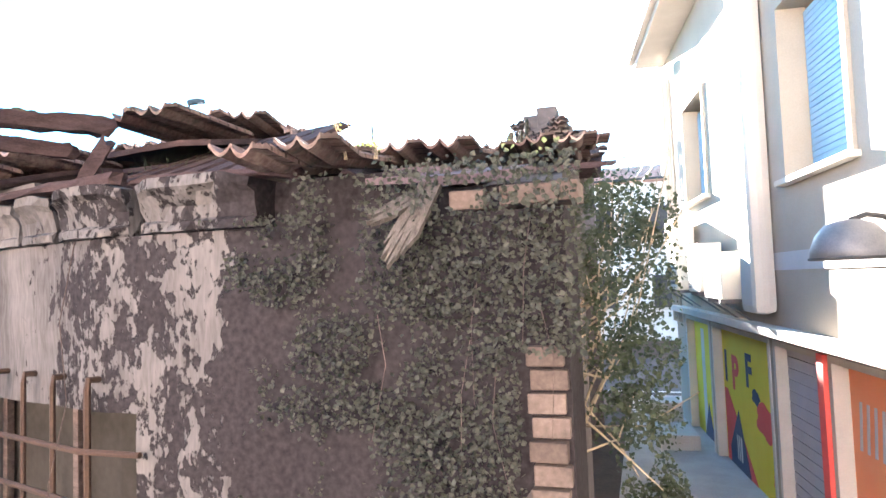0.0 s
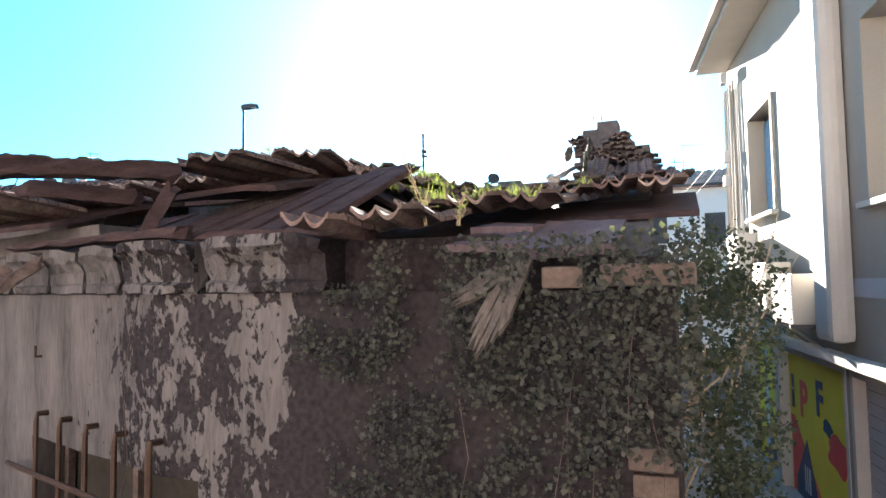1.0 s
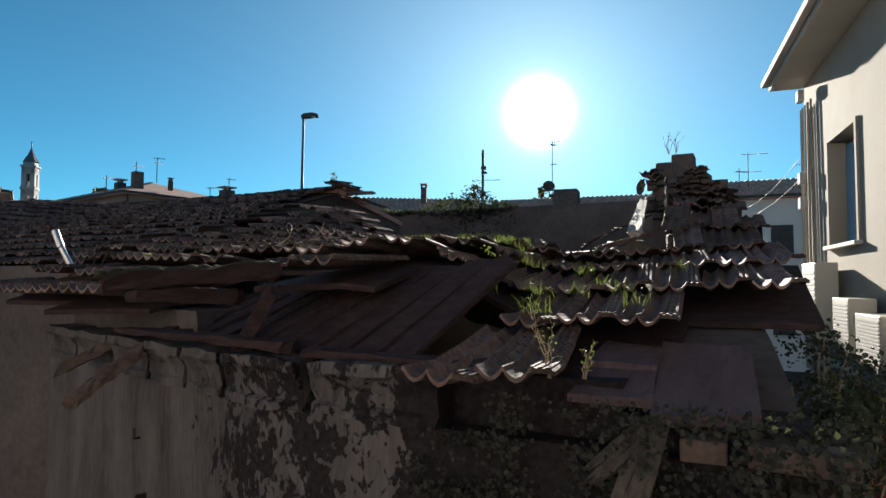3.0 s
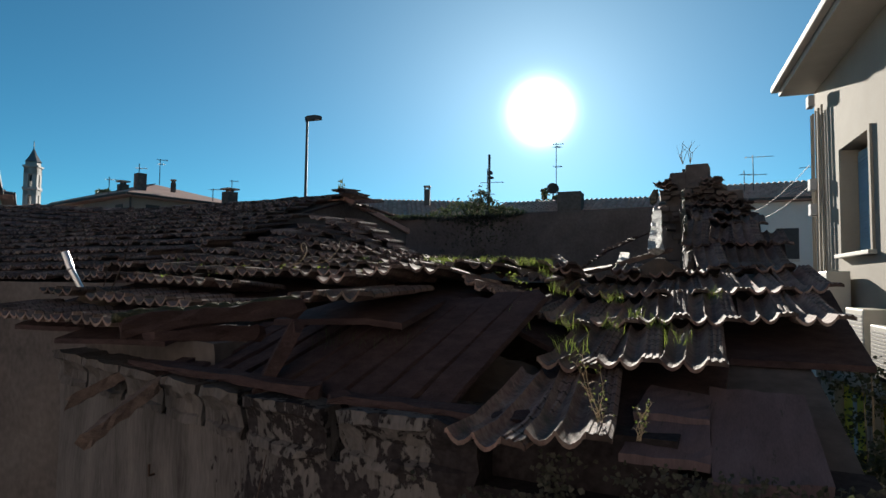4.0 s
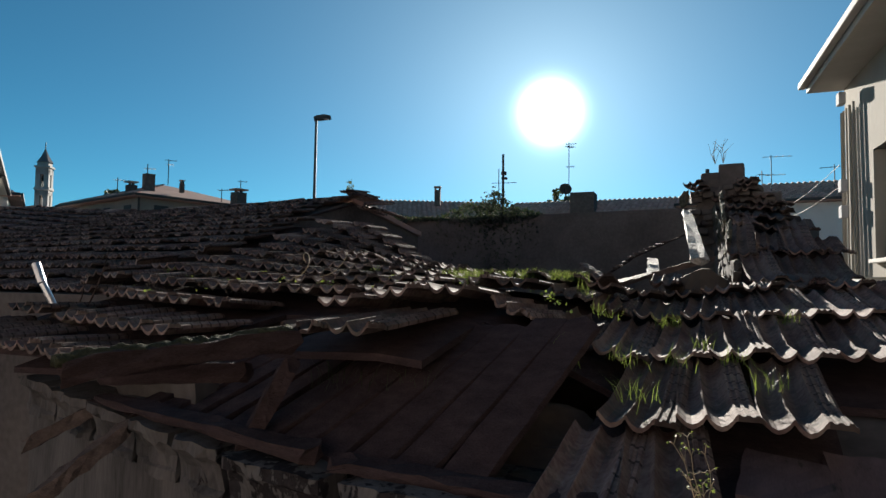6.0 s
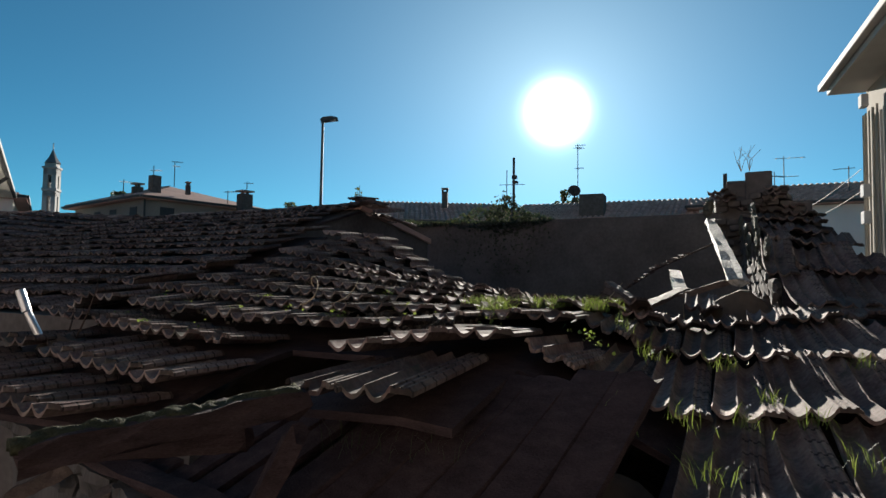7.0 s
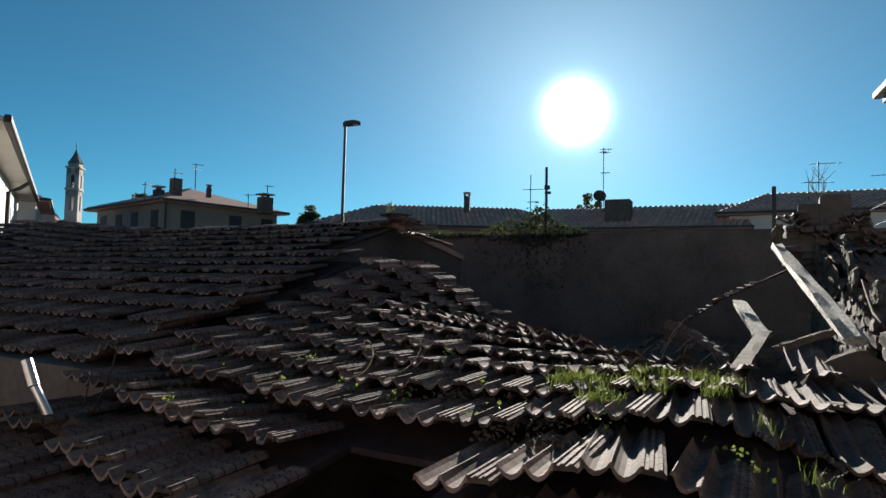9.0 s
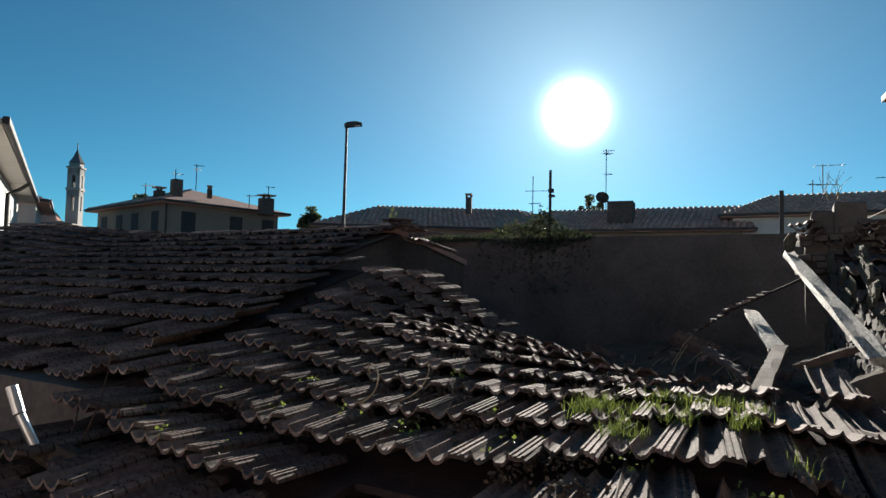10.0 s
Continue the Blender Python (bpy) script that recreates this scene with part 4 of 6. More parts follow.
flat_slab("clay_slab", ((-0.525, 1.735, 3.525), (-0.27, 1.80, 3.535), (-0.29, 2.38, 3.655), (-0.57, 2.36, 3.66)), 0.03, "flat purplish clay slab at the broken roof edge", 1)
flat_slab("clay_slab", ((-0.76, 1.80, 3.55), (-0.535, 1.83, 3.545), (-0.55, 2.05, 3.60), (-0.75, 2.05, 3.60)), 0.025, "flat clay slab under the lowest tiles", 3)
flat_slab("clay_slab", ((-0.76, 2.03, 3.62), (-0.55, 2.04, 3.615), (-0.56, 2.30, 3.645), (-0.75, 2.30, 3.66)), 0.025, "flat clay slab under the lowest tiles", 4)

# stump of masonry at the top of the verge, its backlit shade painted dark
DARKEND = mesh_of("brick", boxed((0, 0, 0), (0.12, 0.23, 0.064), bevel=0.018), M["darkwall"])
stump = part("gable_stump", boxed((-1.16, 8.02, 4.30), (-0.90, 8.36, 5.30)), M["brick"], house, "crumbling brick stump at the roof top")
rnd = random.Random(11)
for k in range(13):
    z = 4.42 + 0.066 * k
    a = -1.42 + 0.05 * max(0, 5 - k) if k < 11 else -1.33
    b = -0.50 if k < 8 else (-0.62 if k < 10 else -0.80)
    x = a + rnd.uniform(-0.03, 0.02)
    while x < b:
        if rnd.random() < 0.8:
            br = part("brick", DARKEND, None, stump)
            br.matrix_local = pose(x, 7.98 + rnd.uniform(-0.09, 0.05), z + rnd.uniform(-0.012, 0.012), rnd.uniform(-5, 5), rnd.uniform(-7, 7), rnd.uniform(-14, 14))
        x += 0.122
part("core", boxed((-1.38, 8.06, 4.30), (-0.52, 8.34, 5.12)), M["darkwall"], stump)
part("cap_stone", boxed((-1.33, 8.0, 5.10), (-1.12, 8.3, 5.37), bevel=0.03), M["darkwall"], stump)
part("cap_stone", boxed((-1.14, 7.96, 5.10), (-0.88, 8.3, 5.45), bevel=0.02), M["darkwall"], stump)
# tile ends bedded in courses on its shoulders, stepping down to the verge
for k, (x, z, w) in enumerate(((-1.50, 5.235, 3), (-1.47, 5.185, -6), (-1.42, 5.13, 5), (-0.96, 5.245, -5), (-0.95, 5.20, 8), (-0.98, 5.15, 0), (-0.80, 5.07, 4), (-0.72, 4.98, -7), (-0.76, 4.93, 3), (-0.62, 4.88, -4), (-1.10, 5.10, 9), (-1.2, 5.05, -5))):
    t = part("roof_tile", TILES[k % 6], None, stump)
    t.matrix_local = pose(x, 7.80 + rnd.uniform(-0.06, 0.06), z, 3, rnd.uniform(-4, 4) + (4 if x > -1 else -4), w)

# inner face of the side wall: dark rubble stones, with scraps of pale plaster left on them
rnd = random.Random(21)
STONES = []
for s in range(5):
    bm = bmesh.new()
    bmesh.ops.create_icosphere(bm, subdivisions=2, radius=1)
    for v in bm.verts:
        p = v.co.copy()
        q = Vector([math.copysign(abs(c) ** 0.4, c) for c in p])
        v.co = Vector((0.03 * q.x, 0.085 * q.y, 0.045 * q.z)) * (1 + 0.55 * noise.noise(p * 2.3 + Vector((s * 7, 0, 0))))
    STONES.append(mesh_of("stone", bm, M["darkwall"]))


def plaster_scrap(w, h, seed):
    """A torn scrap of render with a ragged outline and a broken face."""
    bm = bmesh.new()
    n, m_ = 14, 5
    rings = []
    for j in range(m_ + 1):
        ring = []
        for i in range(n):
            a = math.tau * i / n
            e = 1 + 0.45 * noise.noise(Vector((math.cos(a) * 2.2, math.sin(a) * 2.2, seed * 3.1)))
            k = e * (1 - j / m_) if j else e * 1.02
            y, z = w * 0.5 * k * math.cos(a), h * 0.5 * k * math.sin(a)
            out = 0.0 if j == 0 else 0.022 + 0.016 * noise.noise(Vector((y * 18, z * 30, seed)))
            ring.append(bm.verts.new((-out, y, z)))
        rings.append(ring)
    for r0, r1 in zip(rings, rings[1:]):
        for i in range(n):
            bm.faces.new((r0[i], r0[(i + 1) % n], r1[(i + 1) % n], r1[i]))
    bmesh.ops.remove_doubles(bm, verts=bm.verts, dist=0.0005)
    return bm


inner = part("inner_face", boxed((-0.02, 0, 0), (0, 0.02, 0.02)), M["darkwall"], house)
INNER = pose(inner_right(6) - 0.50, 6, 4.0)
inner.matrix_local = INNER
for r_ in range(16):
    y = 4.9 + rnd.uniform(0, 0.1)
    while y < 8.2:
        z = 3.80 + r_ * 0.085 + rnd.uniform(-0.025, 0.025)
        if z < roof_z(-0.9, y) - 0.10 and rnd.random() < 0.85:
            st = part("stone", rnd.choice(STONES), None, inner)
            st.matrix_local = INNER.inverted() @ pose(inner_right(y) - 0.455, y, z, rnd.uniform(-14, 14), rnd.uniform(-8, 8), 6 + rnd.uniform(-5, 5))
        y += rnd.uniform(0.11, 0.21)
for k, (y, z, w, h) in enumerate(((7.85, 4.86, 0.34, 0.22), (7.3, 4.74, 0.30, 0.16), (7.0, 4.60, 0.34, 0.26), (6.45, 4.76, 0.42, 0.2), (6.25, 4.58, 0.3, 0.22), (5.95, 4.42, 0.36, 0.18), (7.95, 4.15, 0.42, 0.36), (6.6, 4.9, 0.4, 0.1), (5.6, 4.5, 0.3, 0.16))):
    sc = part("plaster_scrap", plaster_scrap(w, h, k), M["scrap"], inner)
    sc.matrix_local = INNER.inverted() @ pose(inner_right(y) - 0.475, y, z, rnd.uniform(-20, 20), 0, 6)
tear = part("plaster_scrap", plaster_scrap(0.12, 0.2, 31), M["scrap"], stump)
tear.matrix_local = pose(-1.50, 7.99, 5.08, 20, 0, 62)

timber("leaning_beam", (-1.515, 8.35, 4.975), (-1.085, 4.93, 4.258), 0.10, 0.05, 60, "long bleached rafter leaning from the gable into the ruin", "paleboard", 0.008)
timber("leaning_plank", (-1.85, 7.95, 4.38), (-1.575, 6.2, 4.165), 0.115, 0.04, 61, "bleached plank lying on the rubble", "paleboard", 0.006)
timber("leaning_plank", (-1.56, 6.25, 4.195), (-1.63, 4.62, 4.075), 0.09, 0.03, 62, "grooved plank propped on the tiles", "wood", 0.004)
timber("leaning_plank", (-1.95, 5.2, 4.24), (-1.68, 4.75, 4.13), 0.05, 0.03, 63, "thin dark batten propped on the tiles", "wood", 0.004)
timber("leaning_plank", (-1.45, 5.3, 4.16), (-1.05, 5.6, 4.30), 0.04, 0.04, 64, "thin dark batten across the rubble", "wood", 0.004)

# broken tiles and sticks on the rubble
rnd = random.Random(17)


def heap_z(x, y):
    return 4.10 - 0.45 * smooth01((y - 5.0) / 0.9) + 0.32 * math.exp(-((x + 2.3) / 0.8) ** 2 - ((y - 7.0) / 0.7) ** 2)


def shard_mesh(seed):
    """A jagged chip of broken tile."""
    r_ = random.Random(seed)
    bm = bmesh.new()
    n = 6
    ring = [(0.05 * r_.uniform(0.5, 1.2) * math.cos(math.tau * k / n), 0.032 * r_.uniform(0.5, 1.2) * math.sin(math.tau * k / n)) for k in range(n)]
    up = [bm.verts.new((x, y, 0.007 + r_.uniform(-0.004, 0.004))) for x, y in ring]
    dn = [bm.verts.new((x * 0.9, y * 0.9, -0.007)) for x, y in ring]
    bm.faces.new(up)
    bm.faces.new(dn[::-1])
    for k in range(n):
        bm.faces.new((up[k], dn[k], dn[(k + 1) % n], up[(k + 1) % n]))
    return mesh_of("tile_shard", bm, M["tile"])


SHARDS = [shard_mesh(s) for s in range(6)]
for k in range(110):
    x, y = (rnd.uniform(-4.2, -1.25), rnd.uniform(5.2, 9.2)) if k < 50 else (rnd.gauss(-2.2, 0.45), rnd.gauss(6.9, 0.5))
    if has_tile(x, y) or (x > -1.5 and y < 6):
        continue
    z = heap_z(x, y) + rnd.uniform(0.0, 0.10)
    big = rnd.random() < 0.15
    t = new("broken_tile" if big else "tile_shard", TILES[6 + k % 3] if big else SHARDS[k % 6])
    t.matrix_world = pose(x, y, z, rnd.uniform(-45, 45), rnd.uniform(-45, 45), rnd.uniform(0, 360))
    tagged(t, "broken clay tile lying on the rubble heap" if big else "small jagged chip of clay tile on the rubble", "roof tile" if big else "tile shard", "broken tiles on the rubble")
# a row of tile ends still hung on a sagging batten
hung = [(-2.42 + 0.055 * k, 7.48 + 0.014 * k, 4.12 + 0.037 * k) for k in range(7)] + [(-2.04 + 0.054 * k, 7.61 + 0.036 * k, 4.405 + 0.0288 * k) for k in range(7)]
timber("sagging_batten", (-2.72, 7.42, 3.90), (-2.03, 7.6, 4.37), 0.02, 0.018, 65, "dark sagging batten with tile ends hung on it", "rotten", 0.002)
timber("sagging_batten", (-2.10, 7.59, 4.35), (-1.37, 8.08, 4.74), 0.02, 0.018, 66, "dark tilted batten with tile ends hung on it", "rotten", 0.002)
for k, (x, y, z) in enumerate(hung):
    t = new("broken_tile", SHARDS[k % 6])
    t.matrix_world = pose(x, y, z, rnd.uniform(-8, 8), rnd.uniform(-9, 3), 80 + rnd.uniform(-15, 15)) @ Matrix.Scale(1.3, 4)
    tagged(t, "end of a clay tile hung on a sagging row", "roof tile", "tiles hung on the batten")
for k in range(26):
    x, y = rnd.gauss(-2.3, 0.5), rnd.gauss(6.9, 0.6)
    z = heap_z(x, y) - 0.03
    a = rnd.uniform(0, math.tau)
    L = rnd.uniform(0.12, 0.34)
    up = rnd.uniform(0.1, 0.34)
    ob = new("stick", mesh_of("stick", tubed([(x, y, z), (x + L * math.cos(a) * 0.5, y + L * math.sin(a) * 0.5, z + up * 0.6), (x + L * math.cos(a), y + L * math.sin(a), z + up)], 0.006, 5, 0.003), M["stem"]))
    tagged(ob, "dry splintered stick poking from the rubble", "stick", "sticks in the rubble")

# barred window
grille = root("window_grille", "rusty iron window grille of flat bars fixed to the wall", "window grille")
for k in range(5):
    x = -2.79 + 0.23 * k
    part("bar", bent(tubed([(x, WY + 0.02, 2.88), (x, WY - 0.045, 2.885), (x, WY - 0.05, 2.85), (x, WY - 0.05, 1.45)], 0.013, 6)), M["rust"], grille)
for z in (2.63, 2.44, 2.2, 1.9):
    part("cross_bar", bent(tubed([(-3.08, WY - 0.06, z), (-2.5, WY - 0.06, z), (-1.9, WY - 0.06, z), (-1.62, WY - 0.06, z)], 0.012, 6)), M["rust"], grille)
part("fixing", bent(tubed([(-3.08, WY - 0.06, 2.44), (-3.16, WY - 0.09, 2.42), (-3.20, WY - 0.07, 2.38)], 0.004, 5)), M["rust"], grille)
win_in = root("window_leaf", "old grey timber window frame behind the bars", "window")
for x in (-2.94, -2.30, -1.74):
    part("stile", bent(boxed((x, WY + 0.16, 1.56), (x + 0.04, WY + 0.20, 2.75), bevel=0.004)), M["wood"], win_in)
# near-black board stands in for the unlit room behind the bars
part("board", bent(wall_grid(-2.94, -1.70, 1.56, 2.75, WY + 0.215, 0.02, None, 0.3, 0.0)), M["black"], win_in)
peg = new("wall_hook", mesh_of("wall_hook", bent(tubed([(-2.86, WY + 0.01, 3.13), (-2.86, WY - 0.03, 3.13), (-2.86, WY - 0.03, 3.18)], 0.007, 6)), M["rust"]))
tagged(peg, "small rusty hook in the plaster", "hook")
wire = new("hanging_wire", mesh_of("hanging_wire", tubed([(-1.95, WY - 0.03, 3.40), (-2.02, WY - 0.035, 3.1), (-1.98, WY - 0.04, 2.8), (-2.03, WY - 0.075, 2.5), (-1.99, WY - 0.075, 2.2)], 0.002, 5), M["wood"]))
tagged(wire, "thin pale wire hanging down the plaster", "wire")

# flue pipe and mortar lump
flue = root("flue_pipe", "broken steel flue pipe standing in a lump of mortar", "flue pipe")
part("pipe", tubed([(-4.00, 2.40, 3.93), (-4.03, 2.38, 4.0), (-4.06, 2.365, 4.06)], 0.018, 14), M["steel"], flue)
part("collar", tubed([(-4.062, 2.362, 4.065), (-4.085, 2.355, 4.12), (-4.105, 2.35, 4.165)], 0.022, 14), M["steel"], flue)
bm = bmesh.new()
bmesh.ops.create_icosphere(bm, subdivisions=3, radius=1)
for v in bm.verts:
    p = v.co.copy()
    v.co = Vector((-3.92 + 0.19 * p.x, 2.46 + 0.06 * p.y, 3.895 + 0.05 * p.z)) + p * (0.04 * noise.noise(p * 3) + 0.02 * noise.noise(p * 9))
part("mortar_lump", bm, M["earth"], flue, "mossy mortar lump", True)
for k in range(2):
    x = -3.90 - 0.13 * k
    pts = [(x + 0.05 * math.sin(2.2 * s / 9 + k) - 0.03 * k * s / 9, 2.5 + 0.01 * s, 3.92 + (0.34 - 0.16 * k) * s / 9) for s in range(10)]
    st = new("dead_stem", mesh_of("dead_stem", tubed(pts, 0.005, 5, 0.002), M["rust"]))
    tagged(st, "dry bare stem growing by the flue", "stem", "dry stems on the roof")

bm = bmesh.new()
bmesh.ops.create_grid(bm, x_segments=60, y_segments=8, size=1)
for v in bm.verts:
    u, w_ = v.co.x, v.co.y
    x = -2.16 + 0.13 * u + 0.032 * w_
    y = 1.69 + 0.29 * u - 0.012 * w_
    p = Vector((x * 14, y * 14, 0))
    v.co = Vector((x, y, 3.908 + 0.025 * u + 0.012 * (1 - w_ * w_) + 0.012 * noise.noise(p) + 0.010 * noise.noise(p * 2.7)))
bmesh.ops.solidify(bm, geom=list(bm.faces), thickness=0.02)
ms = new("moss_strip", mesh_of("moss_strip", bm, M["moss"], True))
tagged(ms, "dark moss growing along the top of the rotten beam", "moss")

# curled dry stems on the tiles
for k, (x, y) in enumerate(((-2.92, 3.22), (-2.80, 3.30))):
    z = roof_z(x, y) + 0.06
    pts = [(x - 0.10 + 0.06 * math.sin(s * 0.36) + 0.012 * s * (k == 1), y - 0.1 + 0.012 * s, z + 0.055 * (1 - math.cos(s * 0.36)) + 0.004 * s) for s in range(15 - 4 * k)]
    st = new("dead_stem", mesh_of("dead_stem", tubed(pts, 0.0035 - 0.001 * k, 6), M["stem"]))
    tagged(st, "curled dry vine stem lying on the tiles", "stem", "dry stems on the roof")

# ---- plants ----
def leaf_quad(bm, p, nrm, size, rnd_, spin=None):
    """A five-cornered leaf, folded along its midrib."""
    nrm = nrm.normalized()
    s = nrm.orthogonal().normalized()
    a = rnd_.uniform(0, math.tau) if spin is None else spin
    t = nrm.cross(s)
    u, v = s * math.cos(a) + t * math.sin(a), -s * math.sin(a) + t * math.cos(a)
    w = size * rnd_.uniform(0.40, 0.55)
    f = nrm * size * rnd_.uniform(0.08, 0.2)
    base, tip = bm.verts.new(p - u * size * 0.5), bm.verts.new(p + u * size * 0.5)
    l1, l2 = bm.verts.new(p - u * size * 0.15 + v * w + f), bm.verts.new(p + u * size * 0.18 + v * w * 0.62 + f * 0.7)
    r1, r2 = bm.verts.new(p - u * size * 0.15 - v * w + f), bm.verts.new(p + u * size * 0.18 - v * w * 0.62 + f * 0.7)
    bm.faces.new((base, tip, l2, l1))
    bm.faces.new((base, r1, r2, tip))


def bush_leaves(sampler, n, size, seed, out=Vector((0, -1, 0.3)), spread=0.9):
    rnd_ = random.Random(seed)
    bm = bmesh.new()
    for _ in range(n):
        p = sampler(rnd_)
        if p is None:
            continue
        nrm = Vector((rnd_.gauss(0, spread), rnd_.gauss(0, spread), rnd_.gauss(0, spread))) + out
        leaf_quad(bm, p, nrm, size * rnd_.uniform(0.55, 1.25), rnd_)
    return bm


def no_recalc(name, bm, mat):
    me = bpy.data.meshes.new(name)
    bm.to_mesh(me)
    bm.free()
    me.materials.append(mat)
    return me


def ivy_pt(r):
    x, z = r.uniform(-1.60, -0.06), r.uniform(1.5, 3.56)
    d = 0.8 * noise.noise(Vector((x * 2.2, 0, z * 2.2))) + 0.5 * noise.noise(Vector((x * 7, 3, z * 7))) + 1.1 * (x + 0.72) + 0.30 * (z - 2.7)
    if d < r.uniform(-0.20, 0.20) or (z > 3.44 and x < -0.95) or (z < 2.99 and x > -0.26) or (-0.47 < x < -0.34 and 3.41 < z < 3.49):
        return None
    return Vector((x, WY - 0.015 - r.random() ** 2 * (0.08 + 0.12 * max(0, x + 1.0)) - 0.05 * (z > 3.40), z))


ivy = root("climbing_ivy", "dark ivy climbing over the wall and corner of the ruin", "climbing plant")
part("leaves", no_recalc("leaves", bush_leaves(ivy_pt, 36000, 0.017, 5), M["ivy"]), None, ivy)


CLUMPS = [(-0.02, 2.35, 3.25, 0.26), (0.08, 2.65, 3.42, 0.24), (0.08, 2.9, 3.2, 0.26), (0.02, 2.5, 2.95, 0.28), (0.08, 2.75, 2.85, 0.20), (0.05, 2.6, 2.6, 0.22), (-0.05, 3.1, 3.5, 0.24), (0.14, 3.0, 3.45, 0.14), (-0.08, 2.1, 3.1, 0.2), (0.10, 2.5, 2.35, 0.16), (0.0, 2.2, 2.75, 0.2), (-0.1, 2.2, 3.45, 0.14)]


def bush_pt(r):
    x, y, z, rad = r.choice(CLUMPS)
    v = Vector((r.gauss(0, 1), r.gauss(0, 1), r.gauss(0, 1))).normalized() * rad * r.random() ** 0.45
    p = Vector((x, y, z)) + Vector((v.x * 0.8, v.y * 1.1, v.z))
    if noise.noise(p * 7) < 0.02 or p.x < edge_right(p.y) - 0.22:
        return None
    return p


bush = root("hanging_bush", "leafy bush hanging over the alley from the side wall", "bush")
part("leaves", no_recalc("leaves", bush_leaves(bush_pt, 15000, 0.021, 6, Vector((0.2, -0.3, 0.5))), M["leaf"]), None, bush)
rnd = random.Random(8)
for k in range(26):
    c = rnd.choice(CLUMPS)
    a = Vector((edge_right(2.6) - 0.24, 2.5 + rnd.uniform(-0.3, 0.5), 2.5 + rnd.uniform(0, 0.7)))
    b = Vector((c[0] + rnd.uniform(-0.15, 0.25), c[1] + rnd.uniform(-0.2, 0.2), c[2] + c[3] * rnd.uniform(0.3, 1.15)))
    part("stem", tubed([a, a.lerp(b, 0.5) + Vector((0.06, 0, -0.05)), b], 0.006, 5, 0.002), M["stem"], bush)
for k in range(6):
    x = rnd.uniform(-0.75, -0.08)
    z = rnd.uniform(2.9, 3.55)
    part("stem", tubed([(x, WY - 0.06, z), (x + rnd.uniform(-.05, .05), WY - 0.10, z - 0.15), (x + rnd.uniform(-.08, .08), WY - 0.09, z - 0.38)], 0.0016, 5, 0.001), M["wood"], ivy)


def top_pt(r):
    x = r.uniform(-9.7, -4.9) if r.random() < 0.6 else r.gauss(-6.0, 0.35)
    h = 0.07 + 0.50 * math.exp(-((x + 5.90) / 0.40) ** 2) + 0.30 * math.exp(-((x + 6.65) / 0.25) ** 2) + 0.12 * noise.noise(Vector((x * 2.2, 0, 0)))
    z = 5.54 + max(0.05, h) * r.uniform(-0.5, 1) * (1 if r.random() < 0.85 else 1.3)
    if x > -7.4 and r.random() < 0.4:
        z = 5.54 - r.random() ** 2 * 1.1
    return Vector((x, 12.97 + r.uniform(-0.2, 0.25), z))


topivy = root("wall_top_ivy", "ivy growing along the top of the tall dark wall", "climbing plant")
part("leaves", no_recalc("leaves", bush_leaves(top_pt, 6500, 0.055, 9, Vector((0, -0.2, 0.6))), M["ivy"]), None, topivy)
weed = root("wall_weed", "tall single weed on the ridge end", "weed")
part("leaves", no_recalc("leaves", bush_leaves(lambda r: Vector((-6.15 + r.gauss(0, 0.05), 7.9 + r.gauss(0, 0.05), 5.38 + r.random() * 0.22)), 16, 0.05, 10, Vector((0, -0.3, 0.3))), M["leaf"]), None, weed)
part("stem", tubed([(-6.15, 7.9, 5.3), (-6.14, 7.9, 5.62)], 0.006, 5, 0.003), M["stem"], weed)


def blades(spots, n, hgt, seed, wid=0.006):
    """Grass blades: bent, tapering strips."""
    rnd_ = random.Random(seed)
    bm = bmesh.new()
    for _ in range(n):
        cx, cy, rx, ry = rnd_.choice(spots)
        x, y = cx + rnd_.gauss(0, rx * 0.5), cy + rnd_.gauss(0, ry * 0.5)
        z = roof_z(x, y) + 0.05
        a = rnd_.uniform(0, math.tau)
        h = hgt * rnd_.uniform(0.4, 1.25)
        lean = rnd_.uniform(0.3, 1.3) * h
        d = Vector((math.cos(a), math.sin(a), 0))
        s = Vector((-d.y, d.x, 0)) * wid * rnd_.uniform(0.6, 1.3)
        p0, p1, p2 = Vector((x, y, z)), Vector((x, y, z + h * 0.6)) + d * lean * 0.35, Vector((x, y, z + h)) + d * lean
        v = [bm.verts.new(q) for q in (p0 - s, p0 + s, p1 + s * 0.8, p1 - s * 0.8, p2)]
        bm.faces.new(v[:4])
        bm.faces.new((v[3], v[2], v[4]))
    return bm


rnd = random.Random(12)
CLUMPED = []
for _ in range(60):
    cx, cy, rx, ry = rnd.choice(((-2.15, 3.62, 0.13, 0.16), (-1.95, 3.68, 0.18, 0.18), (-1.76, 3.62, 0.13, 0.16), (-2.02, 3.42, 0.14, 0.13), (-2.15, 3.48, 0.10, 0.12), (-1.68, 3.82, 0.12, 0.10), (-1.92, 3.92, 0.22, 0.10), (-1.98, 3.22, 0.12, 0.06)))
    CLUMPED.append((cx + rnd.gauss(0, rx * 0.6), cy + rnd.gauss(0, ry * 0.6), 0.035, 0.035))
lawn = new("grass_patch", no_recalc("grass_patch", blades(CLUMPED, 1350, 0.05, 12, 0.0016), M["grass"]))
tagged(lawn, "bright sunlit grass growing in the sagging tiles", "grass", kind="stuff")
SPOTS = [(-1.30, 3.10), (-1.05, 3.25), (-0.92, 2.95), (-0.80, 2.80), (-0.98, 2.72), (-1.12, 2.62), (-1.25, 2.42), (-0.62, 3.4), (-1.45, 3.35), (-0.7, 2.55), (-1.02, 2.32)]
